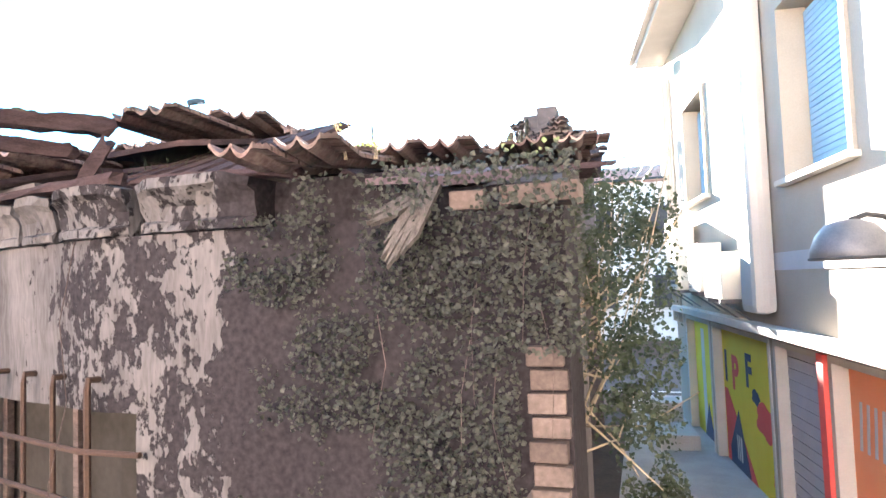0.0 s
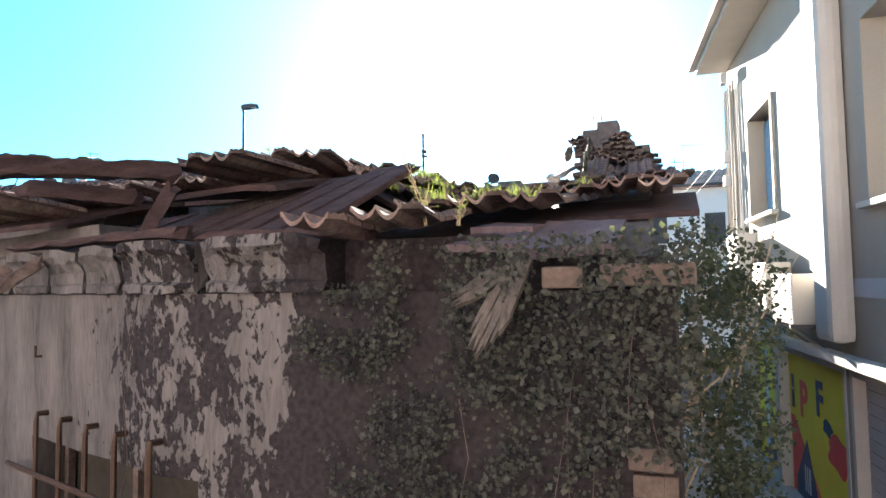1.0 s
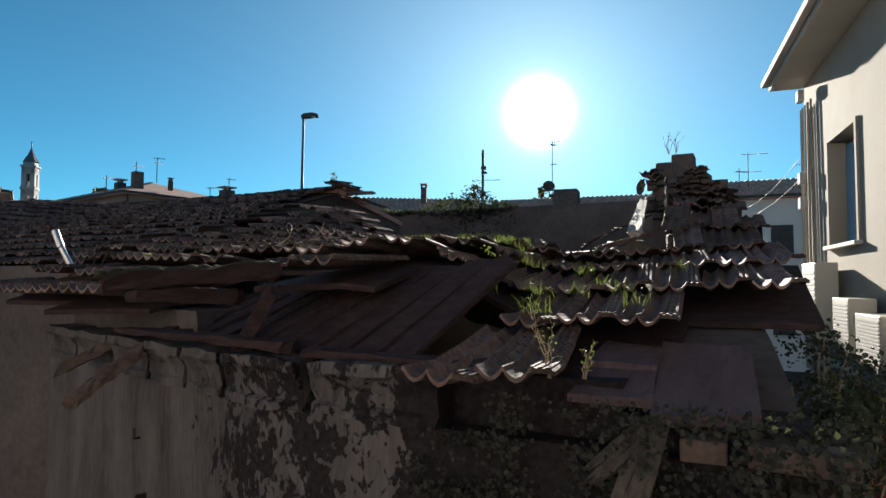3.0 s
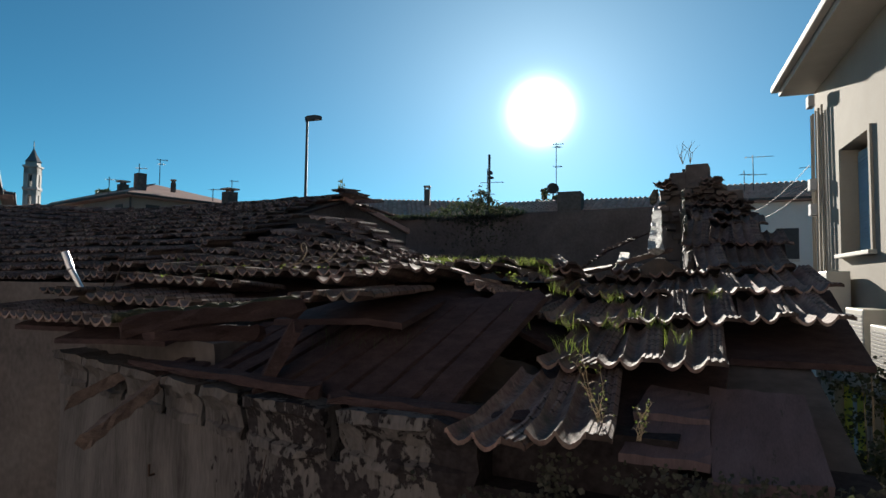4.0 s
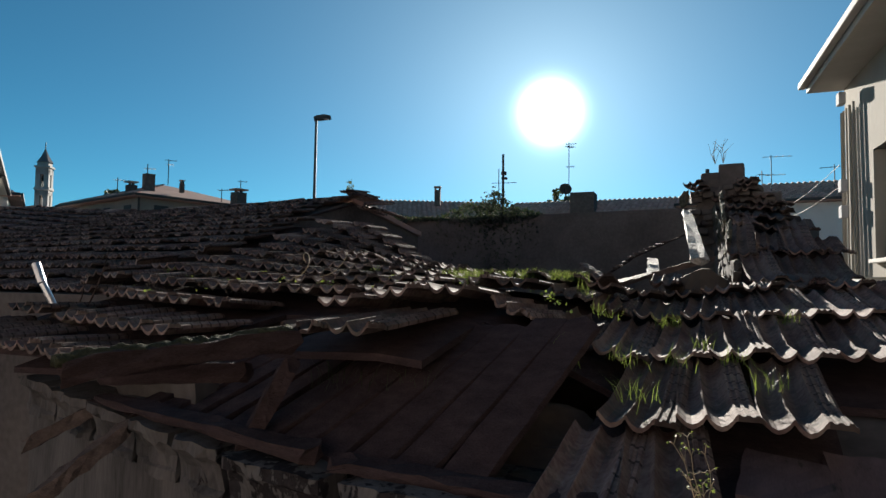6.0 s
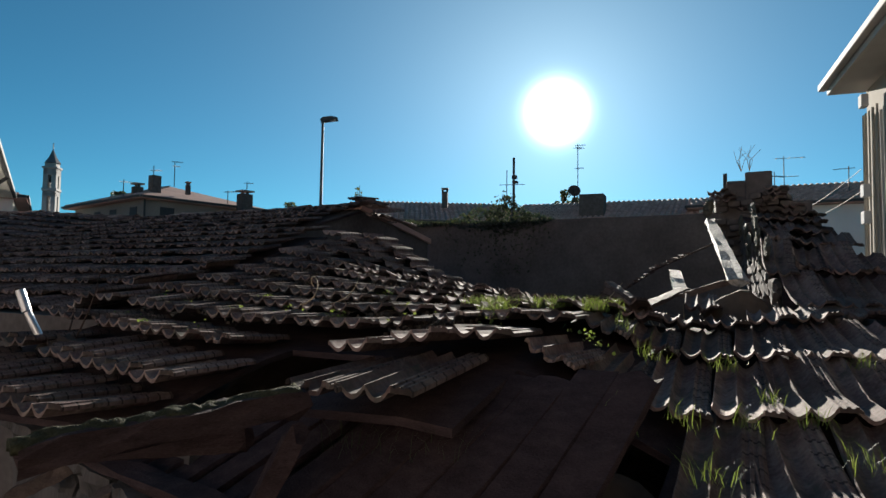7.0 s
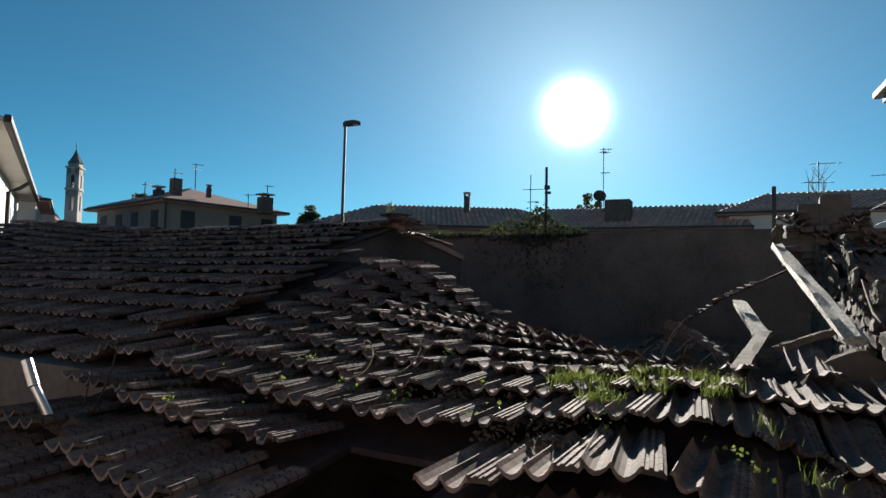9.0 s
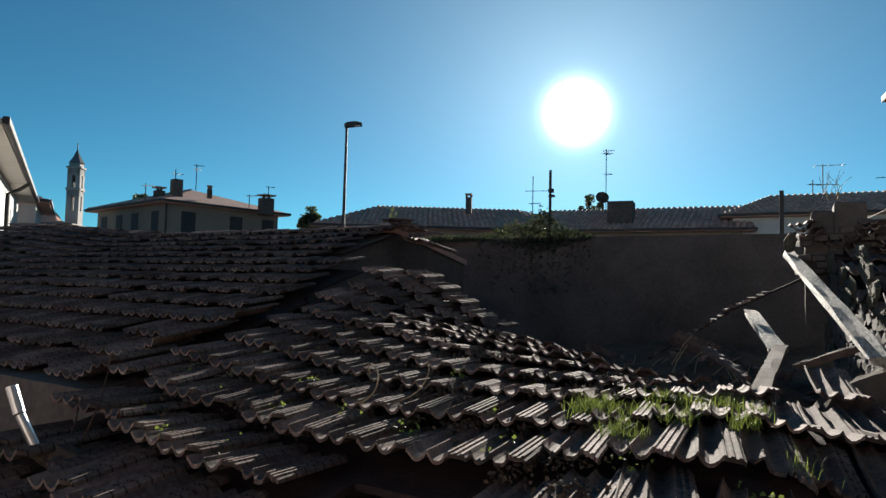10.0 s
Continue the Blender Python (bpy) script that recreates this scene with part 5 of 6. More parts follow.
tuft0 = new("grass_tuft", no_recalc("grass_tuft", blades([(x, y, 0.06, 0.05) for x, y in SPOTS], 300, 0.062, 13, 0.0012), M["grass"]))
tagged(tuft0, "grass tufts growing between the tiles", "grass", kind="stuff")
hole_grass = new("grass_tuft", no_recalc("grass_tuft", blades([(-1.75, 2.2, 0.25, 0.10), (-2.0, 2.15, 0.2, 0.10)], 70, 0.10, 14, 0.0012), M["leaf"]))
hole_grass.location.z = -0.24
tagged(hole_grass, "dark grass growing in the broken roof", "grass", kind="stuff")
rnd = random.Random(15)
WEEDS = [(-3.3, 2.95), (-3.45, 3.3), (-3.05, 3.05), (-2.7, 3.0), (-2.9, 3.75), (-3.8, 3.0), (-2.5, 3.25), (-3.55, 2.6), (-3.9, 2.75), (-2.45, 3.7), (-2.3, 3.0), (-3.2, 2.6), (-1.9, 3.0), (-4.2, 3.2), (-1.5, 3.0)]


def weed_leaves(spots, n, hgt, size, seed):
    def pt(r):
        x, y = r.choice(spots)
        x, y = x + r.gauss(0, 0.04), y + r.gauss(0, 0.035)
        return Vector((x, y, roof_z(x, y) + 0.03 + r.random() * hgt))
    return bush_leaves(pt, n, size, seed, Vector((0, 0, 0.8)))


ws = new("tile_weeds", no_recalc("tile_weeds", weed_leaves(WEEDS, 330, 0.05, 0.016, 16), M["grass"]))
tagged(ws, "small green weeds sprouting between the tiles", "weed", kind="stuff")
DIRT = [(rnd.uniform(-4.0, -1.95), rnd.uniform(2.7, 4.4)) for _ in range(110)]
soil = new("moss_crumbs", no_recalc("moss_crumbs", weed_leaves(DIRT, 4200, 0.022, 0.018, 18), M["earth"]))
tagged(soil, "dark crumbs of soil and moss lying in the tile hollows", "moss", kind="stuff")


def spindly(h, seed):
    """Stems that fork and end in small leaves: the stems' mesh and the leaves' mesh."""
    r = random.Random(seed)
    st, lf = bmesh.new(), bmesh.new()
    for i in range(5):
        a = r.uniform(0, math.tau)
        lean = r.uniform(0.10, 0.45) * h
        top = h * (1 - 0.13 * i)
        pts = [Vector((lean * (s / 6) ** 1.6 * math.cos(a) + 0.006 * math.sin(s * 1.3 + i), lean * (s / 6) ** 1.6 * math.sin(a), top * s / 6)) for s in range(7)]
        tube(st, pts, 0.0014, 5, 0.0007)
        for s in range(2, 7):
            for q in range(2):
                d = Vector((r.gauss(0, 1), r.gauss(0, 1), r.uniform(0.1, 1.1))).normalized()
                e = pts[s] + d * h * r.uniform(0.05, 0.13)
                tube(st, [pts[s], pts[s].lerp(e, 0.5) + Vector((0, 0, 0.003)), e], 0.001, 4, 0.0006)
                for w_ in range(1 + (s > 4)):
                    leaf_quad(lf, e + Vector((r.gauss(0, 0.003), r.gauss(0, 0.003), r.gauss(0, 0.003))), Vector((r.gauss(0, 0.6), r.gauss(0, 0.6), 1)), r.uniform(0.004, 0.009), r)
    return st, lf


for k, (x, y, h) in enumerate(((-0.79, 1.72, 0.22), (-0.70, 1.75, 0.10))):
    w = root("flowering_weed", "spindly pale green weed growing from the eaves", "weed", pose(x, y, 3.60), "weeds at the eaves")
    st, lf = spindly(h, 19 + k)
    tagged(part("stalk", st, M["stem"], w), kind="stuff")
    part("leaves", no_recalc("leaves", lf, M["grass"]), None, w)
# ---- shop fronts of the block ----
def shop(name, d, mat, label, ribs=0, v=-0.12):
    u0, u1, z0, z1 = d
    p = part(name, boxed((u0 + 0.03, v - 0.04, z0 + 0.03), (u1 - 0.03, v, z1 - 0.02)), mat, block, label)
    for k in range(ribs):
        z = z0 + 0.06 + k * (z1 - z0 - 0.1) / ribs
        part("slat", boxed((u0 + 0.05, v + 0.001, z), (u1 - 0.05, v + 0.014, z + (z1 - z0 - 0.1) / ribs - 0.012), bevel=0.004), mat, p)
    bm = bmesh.new()
    for a, b in (((u0, v - 0.1, z0), (u0 + 0.07, 0.012, z1)), ((u1 - 0.07, v - 0.1, z0), (u1, 0.012, z1)), ((u0 + 0.071, v - 0.1, z1 - 0.06), (u1 - 0.071, 0.012, z1))):
        box(bm, a, b)
    part("frame", bm, M["trim"], p)
    return p


s1 = shop("painted_shutter", D1, M["yellow"], "yellow painted folding shutter")
s2 = shop("painted_shutter", D2, M["yellow"], "yellow shutter painted with a colourful mural")
shop("roller_shutter", D3, M["greyshut"], "closed grey roller shutter", 20)
s4 = shop("painted_shutter", D4, M["orange"], "orange shutter with scribbled graffiti")


def flat_shape(name, pts, mat, parent, v=-0.116):
    bm = bmesh.new()
    prism(bm, pts, v, v + 0.004, "y")
    return part(name, bm, mat, parent)


def cloud(cu, cz, r, seed):
    rr = random.Random(seed)
    return [(cu + (r * (1 + 0.16 * math.cos(a * 5 + rr.random()))) * math.cos(a), cz + 0.62 * r * (1 + 0.18 * math.sin(a * 4)) * math.sin(a)) for a in [k * math.tau / 28 for k in range(28)]]


def letter(ch, u, z, size, mat, parent, v=-0.112):
    """One painted letter, as thin raised paint."""
    cu = bpy.data.curves.new("letter", "FONT")
    cu.body, cu.size, cu.extrude, cu.offset = ch, size, 0.002, 0.022
    tmp = new("letter_curve", cu)
    me = bpy.data.meshes.new_from_object(tmp)
    bpy.data.objects.remove(tmp)
    bpy.data.curves.remove(cu)
    me.materials.clear()
    me.materials.append(mat)
    ob = new("letter", me)
    ob.parent = parent
    ob.matrix_local = Matrix.Translation((u, v, z)) @ Matrix(((1, 0, 0, 0), (0, 0, 1, 0), (0, 1, 0, 0), (0, 0, 0, 1)))
    return ob


letter("I", 2.48, 1.68, 0.60, M["navy"], s2)
letter("P", 2.85, 1.62, 0.64, M["red"], s2)
letter("F", 3.50, 1.76, 0.58, M["navy"], s2)
flat_shape("painted_cloud", cloud(3.88, 1.66, 0.15, 1), M["navy"], s2)
flat_shape("painted_cloud", cloud(4.22, 1.42, 0.34, 2), M["red"], s2)
flat_shape("painted_cloud", cloud(4.55, 0.80, 0.16, 3), M["red"], s2)
flat_shape("painted_slope", [(2.42, 1.55), (2.58, 1.55), (4.35, 0.05), (2.42, 0.05)], M["red"], s2, -0.1165)
flat_shape("painted_house", [(2.6, 0.05), (2.6, 0.75), (3.08, 1.34), (3.50, 0.55), (3.50, 0.05)], M["navy"], s2, -0.1125)
flat_shape("painted_window", [(2.92, 0.65), (2.92, 0.98), (3.18, 0.98), (3.18, 0.65)], M["white"], s2, -0.1085)
for k in range(3):
    flat_shape("painted_bar", [(2.94 + 0.08 * k, 0.65), (2.94 + 0.08 * k, 0.98), (2.96 + 0.08 * k, 0.98), (2.96 + 0.08 * k, 0.65)], M["navy"], s2, -0.1045)
flat_shape("painted_slope", [(0.9, 0.05), (0.9, 0.3), (1.35, 1.1), (1.78, 0.3), (1.78, 0.05)], M["navy"], s1, -0.1125)
flat_shape("painted_stripe", [(1.02, 0.05), (1.02, 2.3), (1.22, 2.3), (1.22, 0.05)], M["white"], s1, -0.1165)
flat_shape("painted_stripe", [(1.85, 0.05), (1.85, 2.3), (2.05, 2.3), (2.05, 0.05)], M["orange"], s1, -0.1165)
for k in range(7):
    flat_shape("scribble_bar", [(6.60 + 0.12 * k, 1.75), (6.64 + 0.12 * k, 2.15), (6.68 + 0.12 * k, 2.15), (6.64 + 0.12 * k, 1.75)], M["greyshut"], s4)
part("red_post", boxed((6.26, -0.02, 0), (6.39, 0.05, 2.5)), M["red"], block, "dark red painted post between shutters")


def air_unit(u, z, w, h, fans=1):
    a = root("air_conditioner", "cream outdoor air-conditioning unit on wall brackets", "air conditioner", BLOCK @ pose(u, 0.08, z), "air conditioners on the block")
    part("casing", boxed((0, 0, 0), (w, 0.30, h), bevel=0.015), M["acwhite"], a)
    for k in range(12):
        z0 = h * (0.08 + 0.07 * k)
        part("louvre", boxed((0.04, 0.3005, z0), (w - 0.04, 0.304, z0 + h * 0.04)), M["dark"], a)
    for s in (0.12, w - 0.14):
        part("bracket", boxed((s, -0.078, -0.05), (s + 0.03, 0.3, -0.002)), M["metal"], a)
        part("strut", tubed([(s + 0.015, -0.07, -0.28), (s + 0.015, 0.26, -0.03)], 0.012, 5), M["metal"], a)
    return a


air_unit(1.0, 2.98, 0.85, 1.15, 2)
air_unit(2.75, 2.98, 0.72, 0.66)
air_unit(3.72, 2.92, 0.85, 0.56)

# pipes and cables at the far corner
for k, u in enumerate((-0.33, -0.2, -0.02, 0.18, 0.40)):
    ob = new("conduit", mesh_of("conduit", tubed([BLOCK @ Vector((u, 0.065, 2.35)), BLOCK @ Vector((u + 0.01, 0.075, 4.5)), BLOCK @ Vector((u, 0.065, 6.95))], 0.024 - 0.004 * (k % 3), 8), M["beige"]))
    tagged(ob, "thin conduit running up the wall corner", "conduit", "conduits on the corner")
for z in (7.0, 5.55, 5.12):
    bx = new("junction_box", mesh_of("junction_box", boxed((-0.08, 0.10, z), (0.12, 0.20, z + 0.20), BLOCK, 0.01), M["grey"]))
    tagged(bx, "small grey junction box on the conduits", "junction box", "junction boxes")
for k, (z, end) in enumerate(((6.07, (-0.9, 31.2, 7.3)), (5.70, (-0.9, 31.2, 7.0)))):
    a, b = BLOCK @ Vector((-0.38, 0.10, z)), Vector(end)
    pts = [a.lerp(b, i / 12) - Vector((0, 0, 0.9 * (i / 12) * (1 - i / 12) * 4 * 0.35)) for i in range(13)]
    ob = new("overhead_cable", mesh_of("overhead_cable", tubed(pts, 0.0075, 6), M["cable"]))
    tagged(ob, "black overhead cable slung across the street", "cable", "overhead cables")
wall_pipe = new("downpipe", mesh_of("downpipe", tubed([BLOCK @ Vector((8.1, 0.07, 2.3)), BLOCK @ Vector((8.1, 0.07, 7.2))], 0.05, 10), M["dark"]))
tagged(wall_pipe, "dark downpipe on the beige wall", "downpipe")

# wall lamp on an arm
lamp = root("wall_lamp", "blue-grey enamelled dome lamp on a wall arm", "wall lamp", pose(1.70, 5.73, 3.28) @ Matrix.Scale(2.5, 4))
bm = bmesh.new()
prof = [(0.118, 0.0), (0.115, 0.03), (0.10, 0.075), (0.07, 0.11), (0.03, 0.125), (0.0, 0.127)]
rings = [[bm.verts.new((r * math.cos(k * math.tau / 28), r * math.sin(k * math.tau / 28), z)) for k in range(28)] for r, z in prof[:-1]]
inn = [[bm.verts.new((r * 0.95 * math.cos(k * math.tau / 28), r * 0.95 * math.sin(k * math.tau / 28), z - 0.004)) for k in range(28)] for r, z in prof[:-1]]
for rs in (rings, inn):
    for a, b in zip(rs, rs[1:]):
        for k in range(28):
            bm.faces.new((a[k], a[(k + 1) % 28], b[(k + 1) % 28], b[k]))
    bm.faces.new(rs[-1])
for k in range(28):
    bm.faces.new((rings[0][k], rings[0][(k + 1) % 28], inn[0][(k + 1) % 28], inn[0][k]))
part("shade", bm, M["metal"], lamp, smooth=True)
part("rim", tubed([(0.118 * math.cos(k * math.tau / 28), 0.118 * math.sin(k * math.tau / 28), 0.0) for k in range(29)], 0.005, 6), M["dark"], lamp)
part("arm", tubed([(0.0, 0, 0.122), (0.05, 0, 0.14), (0.10, 0, 0.13), (0.132, 0.0, 0.10)], 0.009, 8), M["dark"], lamp)
part("bulb", tubed([(0, 0, 0.08), (0, 0, 0.03)], 0.03, 10, 0.02), M["lampglass"], lamp)

# planters and bins in the alley
for k, (u, v, z, w) in enumerate(((0.3, 0.55, 1.0, 0.5), (1.2, 0.6, 0.75, 0.9))):
    c = new("low_wall", mesh_of("low_wall", boxed((u, 0.2, 0), (u + w, 0.2 + v, z), BLOCK, 0.02), M["concrete"]))
    tagged(c, "low grey rendered wall beside the shop front", "low wall")

# ---- street lamp, poles ----
sl = root("street_lamp", "tall grey street lamp with a flat head", "street lamp", pose(-16.6, 19.7, 0))
part("pole", tubed([(0, 0, 0), (0, 0, 5), (0.03, 0, 10.60)], 0.09, 10, 0.05), M["dark"], sl)
bm = bmesh.new()
prism(bm, [(-0.05, 10.56), (0.60, 10.61), (0.58, 10.67), (0.35, 10.73), (0.05, 10.70), (-0.05, 10.64)], -0.15, 0.15, "y")
bmesh.ops.transform(bm, matrix=Matrix.Rotation(radians(36), 4, "Z") @ Matrix.Translation((0, 0, 10.6)) @ Matrix.Rotation(radians(-5), 4, "Y") @ Matrix.Translation((0, 0, -10.6)), verts=bm.verts)
bmesh.ops.bevel(bm, geom=list(bm.edges), offset=0.02, segments=2, affect="EDGES")
part("head", bm, M["dark"], sl, "flat dark lamp head")
part("lens", boxed((0.1, -0.09, 10.615), (0.52, 0.10, 10.635), Matrix.Rotation(radians(36), 4, 'Z'), 0.008), M["lampglass"], sl)
pl = root("service_pole", "dark steel pole with clamps behind the wall", "pole", pose(-5.95, 13.47, 0))
part("tube", tubed([(0, 0, 0), (-0.02, 0, 7.04)], 0.036, 8, 0.03), M["dark"], pl)
part("clamp", boxed((-0.05, -0.05, 6.56), (0.05, 0.05, 6.64), bevel=0.01), M["dark"], pl)
part("clamp", boxed((-0.045, -0.05, 6.46), (0.075, 0.05, 6.51), bevel=0.01), M["dark"], pl)
p2 = new("iron_post", mesh_of("iron_post", boxed((-1.70, 13.46, 0), (-1.63, 13.53, 6.37), bevel=0.008), M["dark"]))
tagged(p2, "slim dark iron post behind the wall", "post")


def antenna(x, y, z0, z1, name="aerial", arms=((0.95, 0.5, 20), (0.6, 0.35, 100))):
    a = root(name, "thin rooftop television aerial", "aerial", pose(x, y, z0), "rooftop aerials")
    h = z1 - z0
    part("mast", tubed([(0, 0, 0), (0, 0, h)], 0.022, 6), M["dark"], a)
    for f, L, ang in arms:
        d = Vector((math.cos(radians(ang)), math.sin(radians(ang)), 0))
        s = Vector((-d.y, d.x, 0))
        c = Vector((0, 0, h * f))
        part("boom", tubed([c - d * L * 0.4, c + d * L], 0.014, 5), M["dark"], a)
        for i in range(5):
            e = c + d * (L * (-0.35 + 0.3 * i))
            part("element", tubed([e - s * 0.22, e + s * 0.22], 0.009, 4), M["dark"], a)
    return a


antenna(-9.56, 31.3, 8.2, 11.4, arms=((0.97, 0.4, 10), (0.93, 0.35, 70), (0.6, 0.3, 0)))
antenna(-12.5, 29.0, 7.8, 9.85, arms=((0.65, 0.9, 15), (0.35, 0.4, 0)))
antenna(-0.35, 33.5, 8.6, 10.35, arms=((0.95, 0.9, 8), (0.45, 0.6, 5)))
antenna(-0.75, 33.3, 8.6, 9.6, arms=((0.8, 0.5, 30),))
antenna(2.2, 33.5, 8.6, 9.7, arms=((0.9, 0.6, 170),))
antenna(-29.34, 21.65, 8.9, 10.15, arms=((0.8, 0.4, 40), (0.5, 0.3, 40)))
antenna(-29.24, 22.84, 9.2, 10.6, arms=((0.97, 0.4, 60), (0.8, 0.25, 40)))
antenna(-29.79, 20.3, 8.4, 9.25, arms=((0.85, 0.4, 40),))
antenna(-26.65, 25.53, 9.0, 9.7, arms=((0.9, 0.35, 50),))
antenna(-27.57, 25.03, 8.4, 9.2, arms=((0.9, 0.5, 20),))


def chimney(x, y, z0, z1, w, turn, parent_label, cap=True):
    c = root("chimney", parent_label, "chimney", pose(x, y, z0, 0, 0, turn))
    part("shaft", boxed((-w / 2, -w / 2, 0), (w / 2, w / 2, z1 - z0)), M["brick"], c)
    if cap:
        part("cap", boxed((-w * 0.62, -w * 0.62, z1 - z0 + 0.12), (w * 0.62, w * 0.62, z1 - z0 + 0.2), bevel=0.02), M["roof"], c)
        for sx in (-1, 1):
            part("leg", boxed((sx * w * 0.4 - 0.05, -0.05, z1 - z0), (sx * w * 0.4 + 0.05, 0.05, z1 - z0 + 0.119)), M["brick"], c)
    return c


chimney(-29.3, 21.71, 8.4, 9.62, 0.46, -10, "square brick chimney on the villa roof", False)
chimney(-29.64, 20.97, 8.4, 8.95, 0.42, -10, "small capped brick chimney on the villa roof")
chimney(-26.76, 25.5, 8.1, 9.0, 0.62, -10, "wide capped chimney on the villa roof")
chimney(-28.64, 23.25, 8.8, 9.3, 0.2, -10, "slim capped vent on the villa roof")
chimney(-16.2, 29.4, 8.2, 9.05, 0.3, 20, "small capped chimney on the long dark roof")
chimney(-8.9, 31.7, 7.6, 8.75, 1.2, 6, "wide rendered chimney block on the tile roof", False)
dish = root("satellite_dish", "round satellite dish on the chimney block", "satellite dish", pose(-9.72, 31.2, 8.95, 70, 0, 25))
bm = bmesh.new()
rg = [[bm.verts.new((r * math.cos(k * math.tau / 20), r * math.sin(k * math.tau / 20), 0.5 * r * r)) for k in range(20)] for r in (0.10, 0.2, 0.32)]
for a, b in zip(rg, rg[1:]):
    for k in range(20):
        bm.faces.new((a[k], a[(k + 1) % 20], b[(k + 1) % 20], b[k]))
bm.faces.new(rg[0])
bmesh.ops.solidify(bm, geom=list(bm.faces), thickness=0.02)
part("reflector", bm, M["dark"], dish)
part("arm", tubed([(0, -0.4, 0.05), (0, -0.05, 0.5)], 0.02, 5), M["dark"], dish)
part("stand", tubed([(0, 0, 0), (0, -0.6, -0.1)], 0.03, 5), M["dark"], dish)

# ---- bell tower ----
tw = root("bell_tower", "slender white stone bell tower with a pointed roof", "bell tower", pose(-89, 49.8, 0, 0, 0, 40))
W = 0.82
for s1_, s2_ in ((-1, -1), (-1, 1), (1, -1), (1, 1)):
    part("corner_pier", boxed((s1_ * W if s1_ < 0 else W - 0.6, s2_ * W if s2_ < 0 else W - 0.6, 13.4), (s1_ * W + 0.6 if s1_ < 0 else W, s2_ * W + 0.6 if s2_ < 0 else W, 19.4)), M["towerstone"], tw)
part("shaft", boxed((-W, -W, 0), (W, W, 13.4)), M["towerstone"], tw)
part("floor_slab", boxed((-W - 0.12, -W - 0.12, 16.2), (W + 0.12, W + 0.12, 16.6), bevel=0.08), M["towerstone"], tw)
part("cornice", boxed((-W - 0.16, -W - 0.16, 19.3), (W + 0.16, W + 0.16, 19.6), bevel=0.1), M["towerstone"], tw)
for z in (13.4, 18.4):
    part("lintel", boxed((-W, -W, z if z > 14 else 15.5), (W, W, z + 0.95 if z > 14 else 16.1)), M["towerstone"], tw)
part("lantern", boxed((-0.7, -0.7, 19.6), (0.7, 0.7, 20.1), bevel=0.05), M["towerstone"], tw)
bm = bmesh.new()
base = [bm.verts.new((1.05 * math.cos(k * math.tau / 8), 1.05 * math.sin(k * math.tau / 8), 20.1)) for k in range(8)]
mid = [bm.verts.new((0.5 * math.cos(k * math.tau / 8), 0.5 * math.sin(k * math.tau / 8), 21.0)) for k in range(8)]
tip = bm.verts.new((0, 0, 22.2))
for k in range(8):
    bm.faces.new((base[k], base[(k + 1) % 8], mid[(k + 1) % 8], mid[k]))
    bm.faces.new((mid[k], mid[(k + 1) % 8], tip))
bm.faces.new(base[::-1])
part("spire", bm, M["slate"], tw)
part("cross", tubed([(0, 0, 22.1), (0, 0, 23.0)], 0.06, 5), M["dark"], tw)
part("bell", tubed([(0, 0, 17.5), (0, 0, 18.0), (0, 0, 18.3)], 0.45, 10, 0.2), M["dark"], tw)
bm = bmesh.new()
bmesh.ops.create_uvsphere(bm, u_segments=20, v_segments=10, radius=2.3)
for v in bm.verts:
    v.co = Vector((v.co.x, v.co.y, max(0, v.co.z) + 11.0))
dome = new("church_dome", mesh_of("church_dome", bm, M["roof"]))
dome.matrix_world = pose(-88.5, 45.5, 0)
tagged(dome, "low tiled church dome beside the bell tower", "dome")
hip_house("church_nave", "pale church building below the bell tower", -88, 45.5, 40, 9, 8, 11.0, 11.6, 3, M["white"])

# ---- white house beyond the wing ----
wh = root("white_house", "white rendered house with deep eaves and dark gutters", "house", Matrix(((-0.877, 0.481, 0, -15.0), (0.481, 0.877, 0, 7.22), (0, 0, 1, 0), (0, 0, 0, 1))))
part("wall", boxed((0, -7, 0), (14.6, -0.6, 7.45)), M["white"], wh, "sunlit white wall")
for a, b in ((-0.4, 9.0), (9.1, 15.0)):
    part("eave_board", boxed((a, -7.6, 7.46), (b, -0.06, 7.56)), M["trim"], wh)
    part("gutter", boxed((a, -0.055, 7.46), (b, 0.08, 7.62), bevel=0.04), M["dark"], wh)
bm = bmesh.new()
prism(bm, [(-7.6, 7.565), (-0.06, 7.565), (-3.8, 8.5)], -0.4, 15.0, "x")
part("roof", bm, M["roof"], wh)
part("downpipe", tubed([(8.9, 0.0, 7.46), (8.9, -0.25, 7.25), (8.9, -0.54, 7.1), (8.9, -0.54, 0)], 0.06, 8), M["dark"], wh)
wd = part("window", boxed((4.4, -0.62, 5.2), (5.4, -0.56, 6.6)), M["dark"], wh)
part("frame", boxed((4.25, -0.60, 5.05), (5.55, -0.57, 6.75)), M["trim"], wd)
hip_house("white_house", "lower pale house wing with a tiled roof", -33.5, 14.7, 61, 4.5, 6, 7.75, 8.6, 2.4, M["white"])

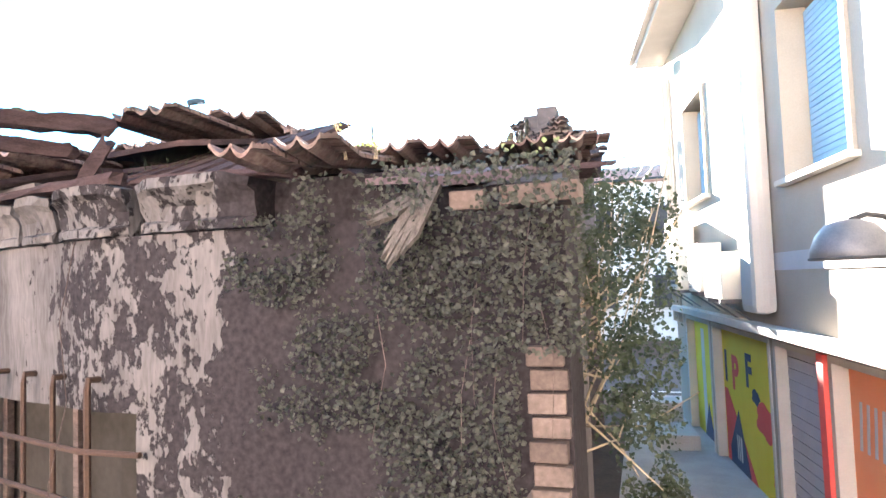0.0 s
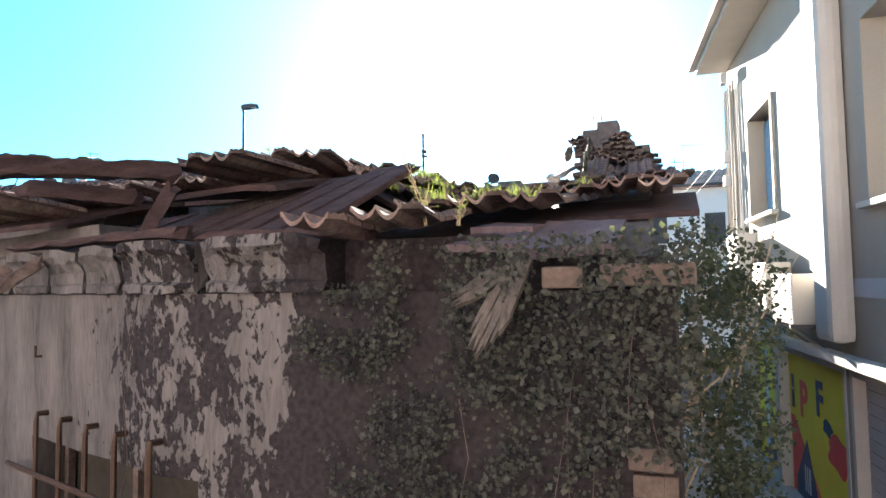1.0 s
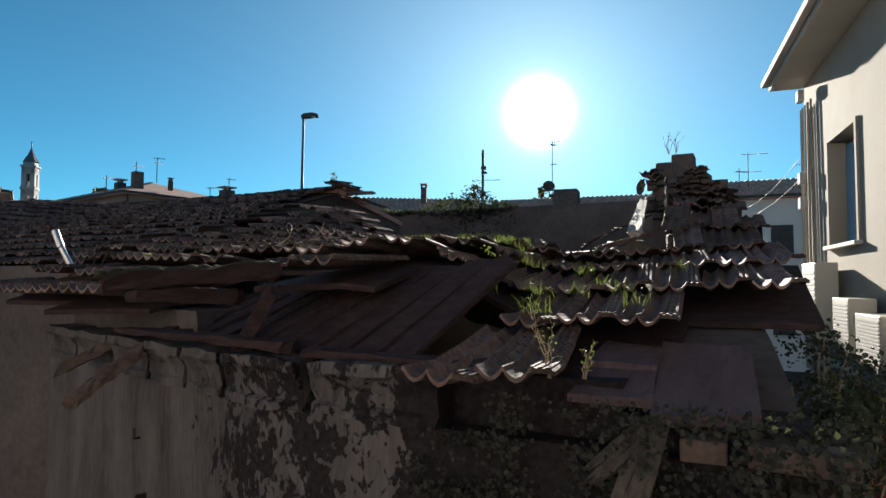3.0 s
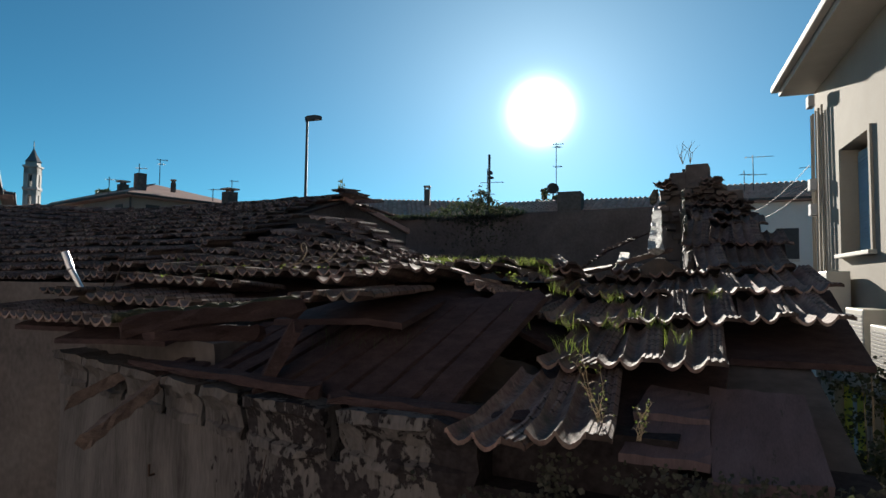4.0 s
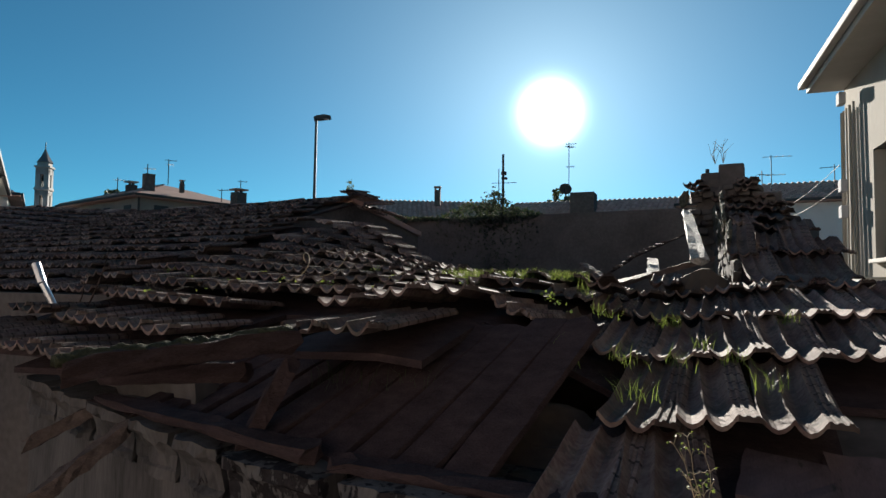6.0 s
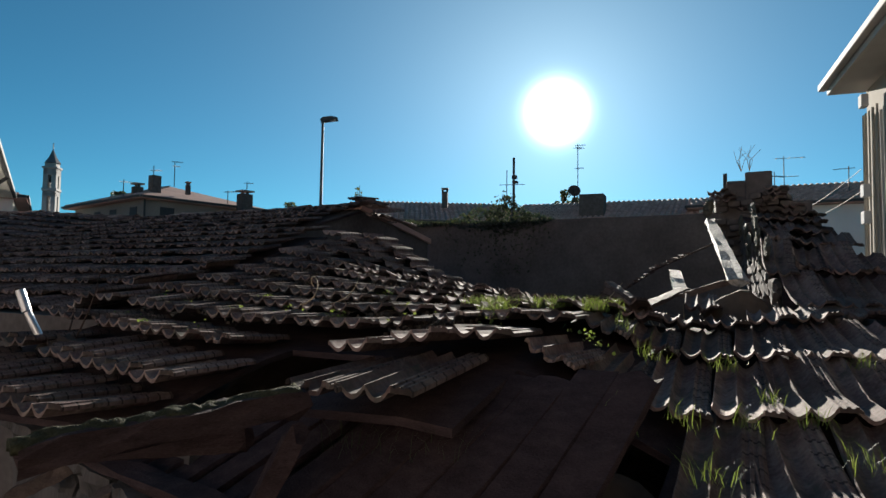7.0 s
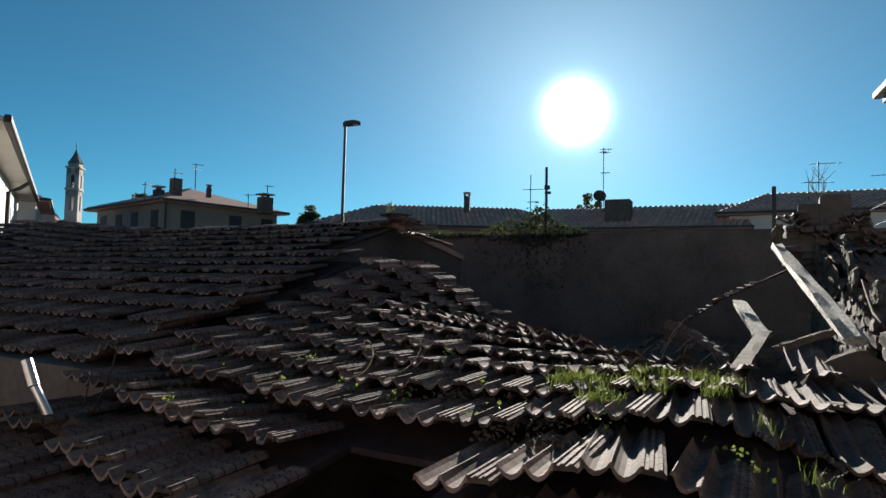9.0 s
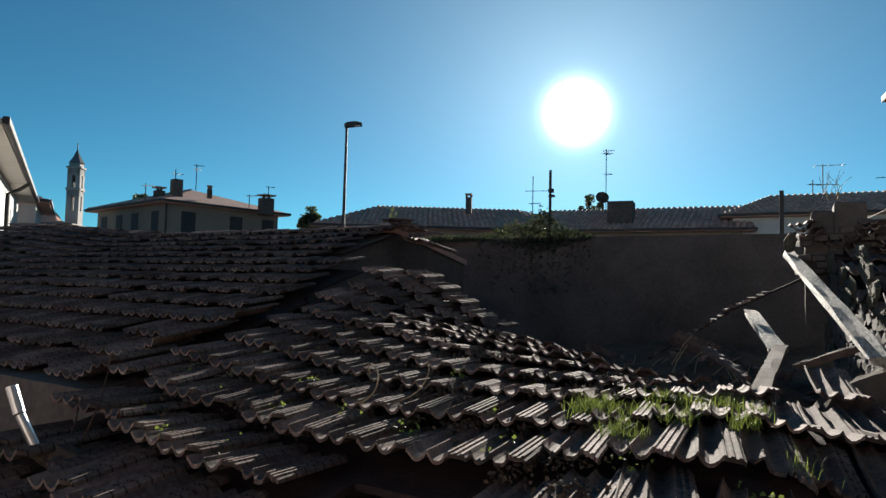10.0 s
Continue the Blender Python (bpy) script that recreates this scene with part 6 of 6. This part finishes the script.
# ---- trees beyond the roofs ----
def tree(x, y, base_z, top, r, seed, label, leaf=0.22, n=900):
    t = root("tree", label, "tree", pose(x, y, 0))
    part("trunk", tubed([(0, 0, 0), (0.1, 0, base_z * 0.6), (0, 0.1, top - r * 0.6)], 0.22, 8, 0.05), M["stem"], t)
    rr = random.Random(seed)
    cl = [(rr.gauss(0, r * 0.45), rr.gauss(0, r * 0.45), top - r + rr.gauss(0, r * 0.38), r * rr.uniform(0.25, 0.5)) for _ in range(12)]
    for c in cl[:6]:
        part("limb", tubed([(0, 0, top - r * 1.5), (c[0] * 0.5, c[1] * 0.5, c[2] - 0.2), (c[0], c[1], c[2])], 0.07, 5, 0.02), M["stem"], t)

    def pt(q):
        c = q.choice(cl)
        v = Vector((q.gauss(0, 1), q.gauss(0, 1), q.gauss(0, 1))).normalized() * c[3] * q.random() ** 0.4
        return Vector(c[:3]) + v
    part("crown", no_recalc("crown", bush_leaves(pt, n, leaf, seed + 1, Vector((0, 0, 0.5))), M["leaf"]), None, t)
    return t


tree(-26.3, 28.4, 5, 8.55, 0.9, 71, "dark green tree behind the villa")
tree(-35.6, 24.2, 5, 9.6, 0.8, 72, "round dark tree behind the villa roof", 0.16)
tree(-14.69, 45.0, 5, 10.7, 0.8, 74, "distant tree top beyond the roofs")

# bare twig above the gable and at the picture's edge
for k, (x, y, z) in enumerate(((-1.18, 8.1, 5.48), (-1.1, 8.15, 5.49))):
    tg = root("dry_twig", "bare dry weed on top of the brick stump", "weed", pose(x, y, z), "dry weeds on the stump")
    rr = random.Random(80 + k)
    for i in range(5):
        part("twig", tubed([(0, 0, 0), (rr.uniform(-.05, .05), 0, 0.12), (rr.uniform(-.14, .14), rr.uniform(-.05, .05), rr.uniform(0.18, 0.3))], 0.004, 4, 0.002), M["stem"], tg)

# ---- plain unseen house behind the viewer, added to bounce sunlight forward ----
bh = root("bounce_house", "plain unseen rendered house added to bounce sunlight onto the ruin", "house")
part("wall", wall_grid(-20, 12, 0, 8.2, -7.5, -0.3, None, 1.0, 0.0), M["bouncewall"], bh)
bm = bmesh.new()
prism(bm, [(-13.5, 8.21), (-7.1, 8.21), (-10.5, 9.5)], -20.4, 12.4, "x")
part("roof", bm, M["roof"], bh)

# ---- roof tiles, laid last ----
N_PARTS = 300
for k, (d, m, s) in enumerate(places[:N_PARTS]):
    t = part("roof_tile", TILES[s], None, deck)
    t.matrix_local = m


def joined_tiles(ps):
    vs, fs, us, base_ = [], [], [], 0
    src = []
    for me in TILES:
        co = np.empty(len(me.vertices) * 3)
        me.vertices.foreach_get("co", co)
        uvv = np.empty(len(me.loops) * 2)
        me.uv_layers[0].data.foreach_get("uv", uvv)
        src.append((co.reshape(-1, 3), [list(p.vertices) for p in me.polygons], uvv))
    for d, m, s in ps:
        co, faces, uvv = src[s]
        mm = np.array(m)
        vs.append(co @ mm[:3, :3].T + mm[:3, 3])
        fs += [[i + base_ for i in f] for f in faces]
        us.append(uvv)
        base_ += len(co)
    me = bpy.data.meshes.new("roof_tiles")
    me.from_pydata(np.concatenate(vs).tolist(), [], fs)
    me.uv_layers.new(name="UVMap").data.foreach_set("uv", np.concatenate(us))
    me.materials.append(M["tile"])
    return me


tagged(part("roof_tiles", joined_tiles(places[N_PARTS:]), None, deck), kind="stuff")
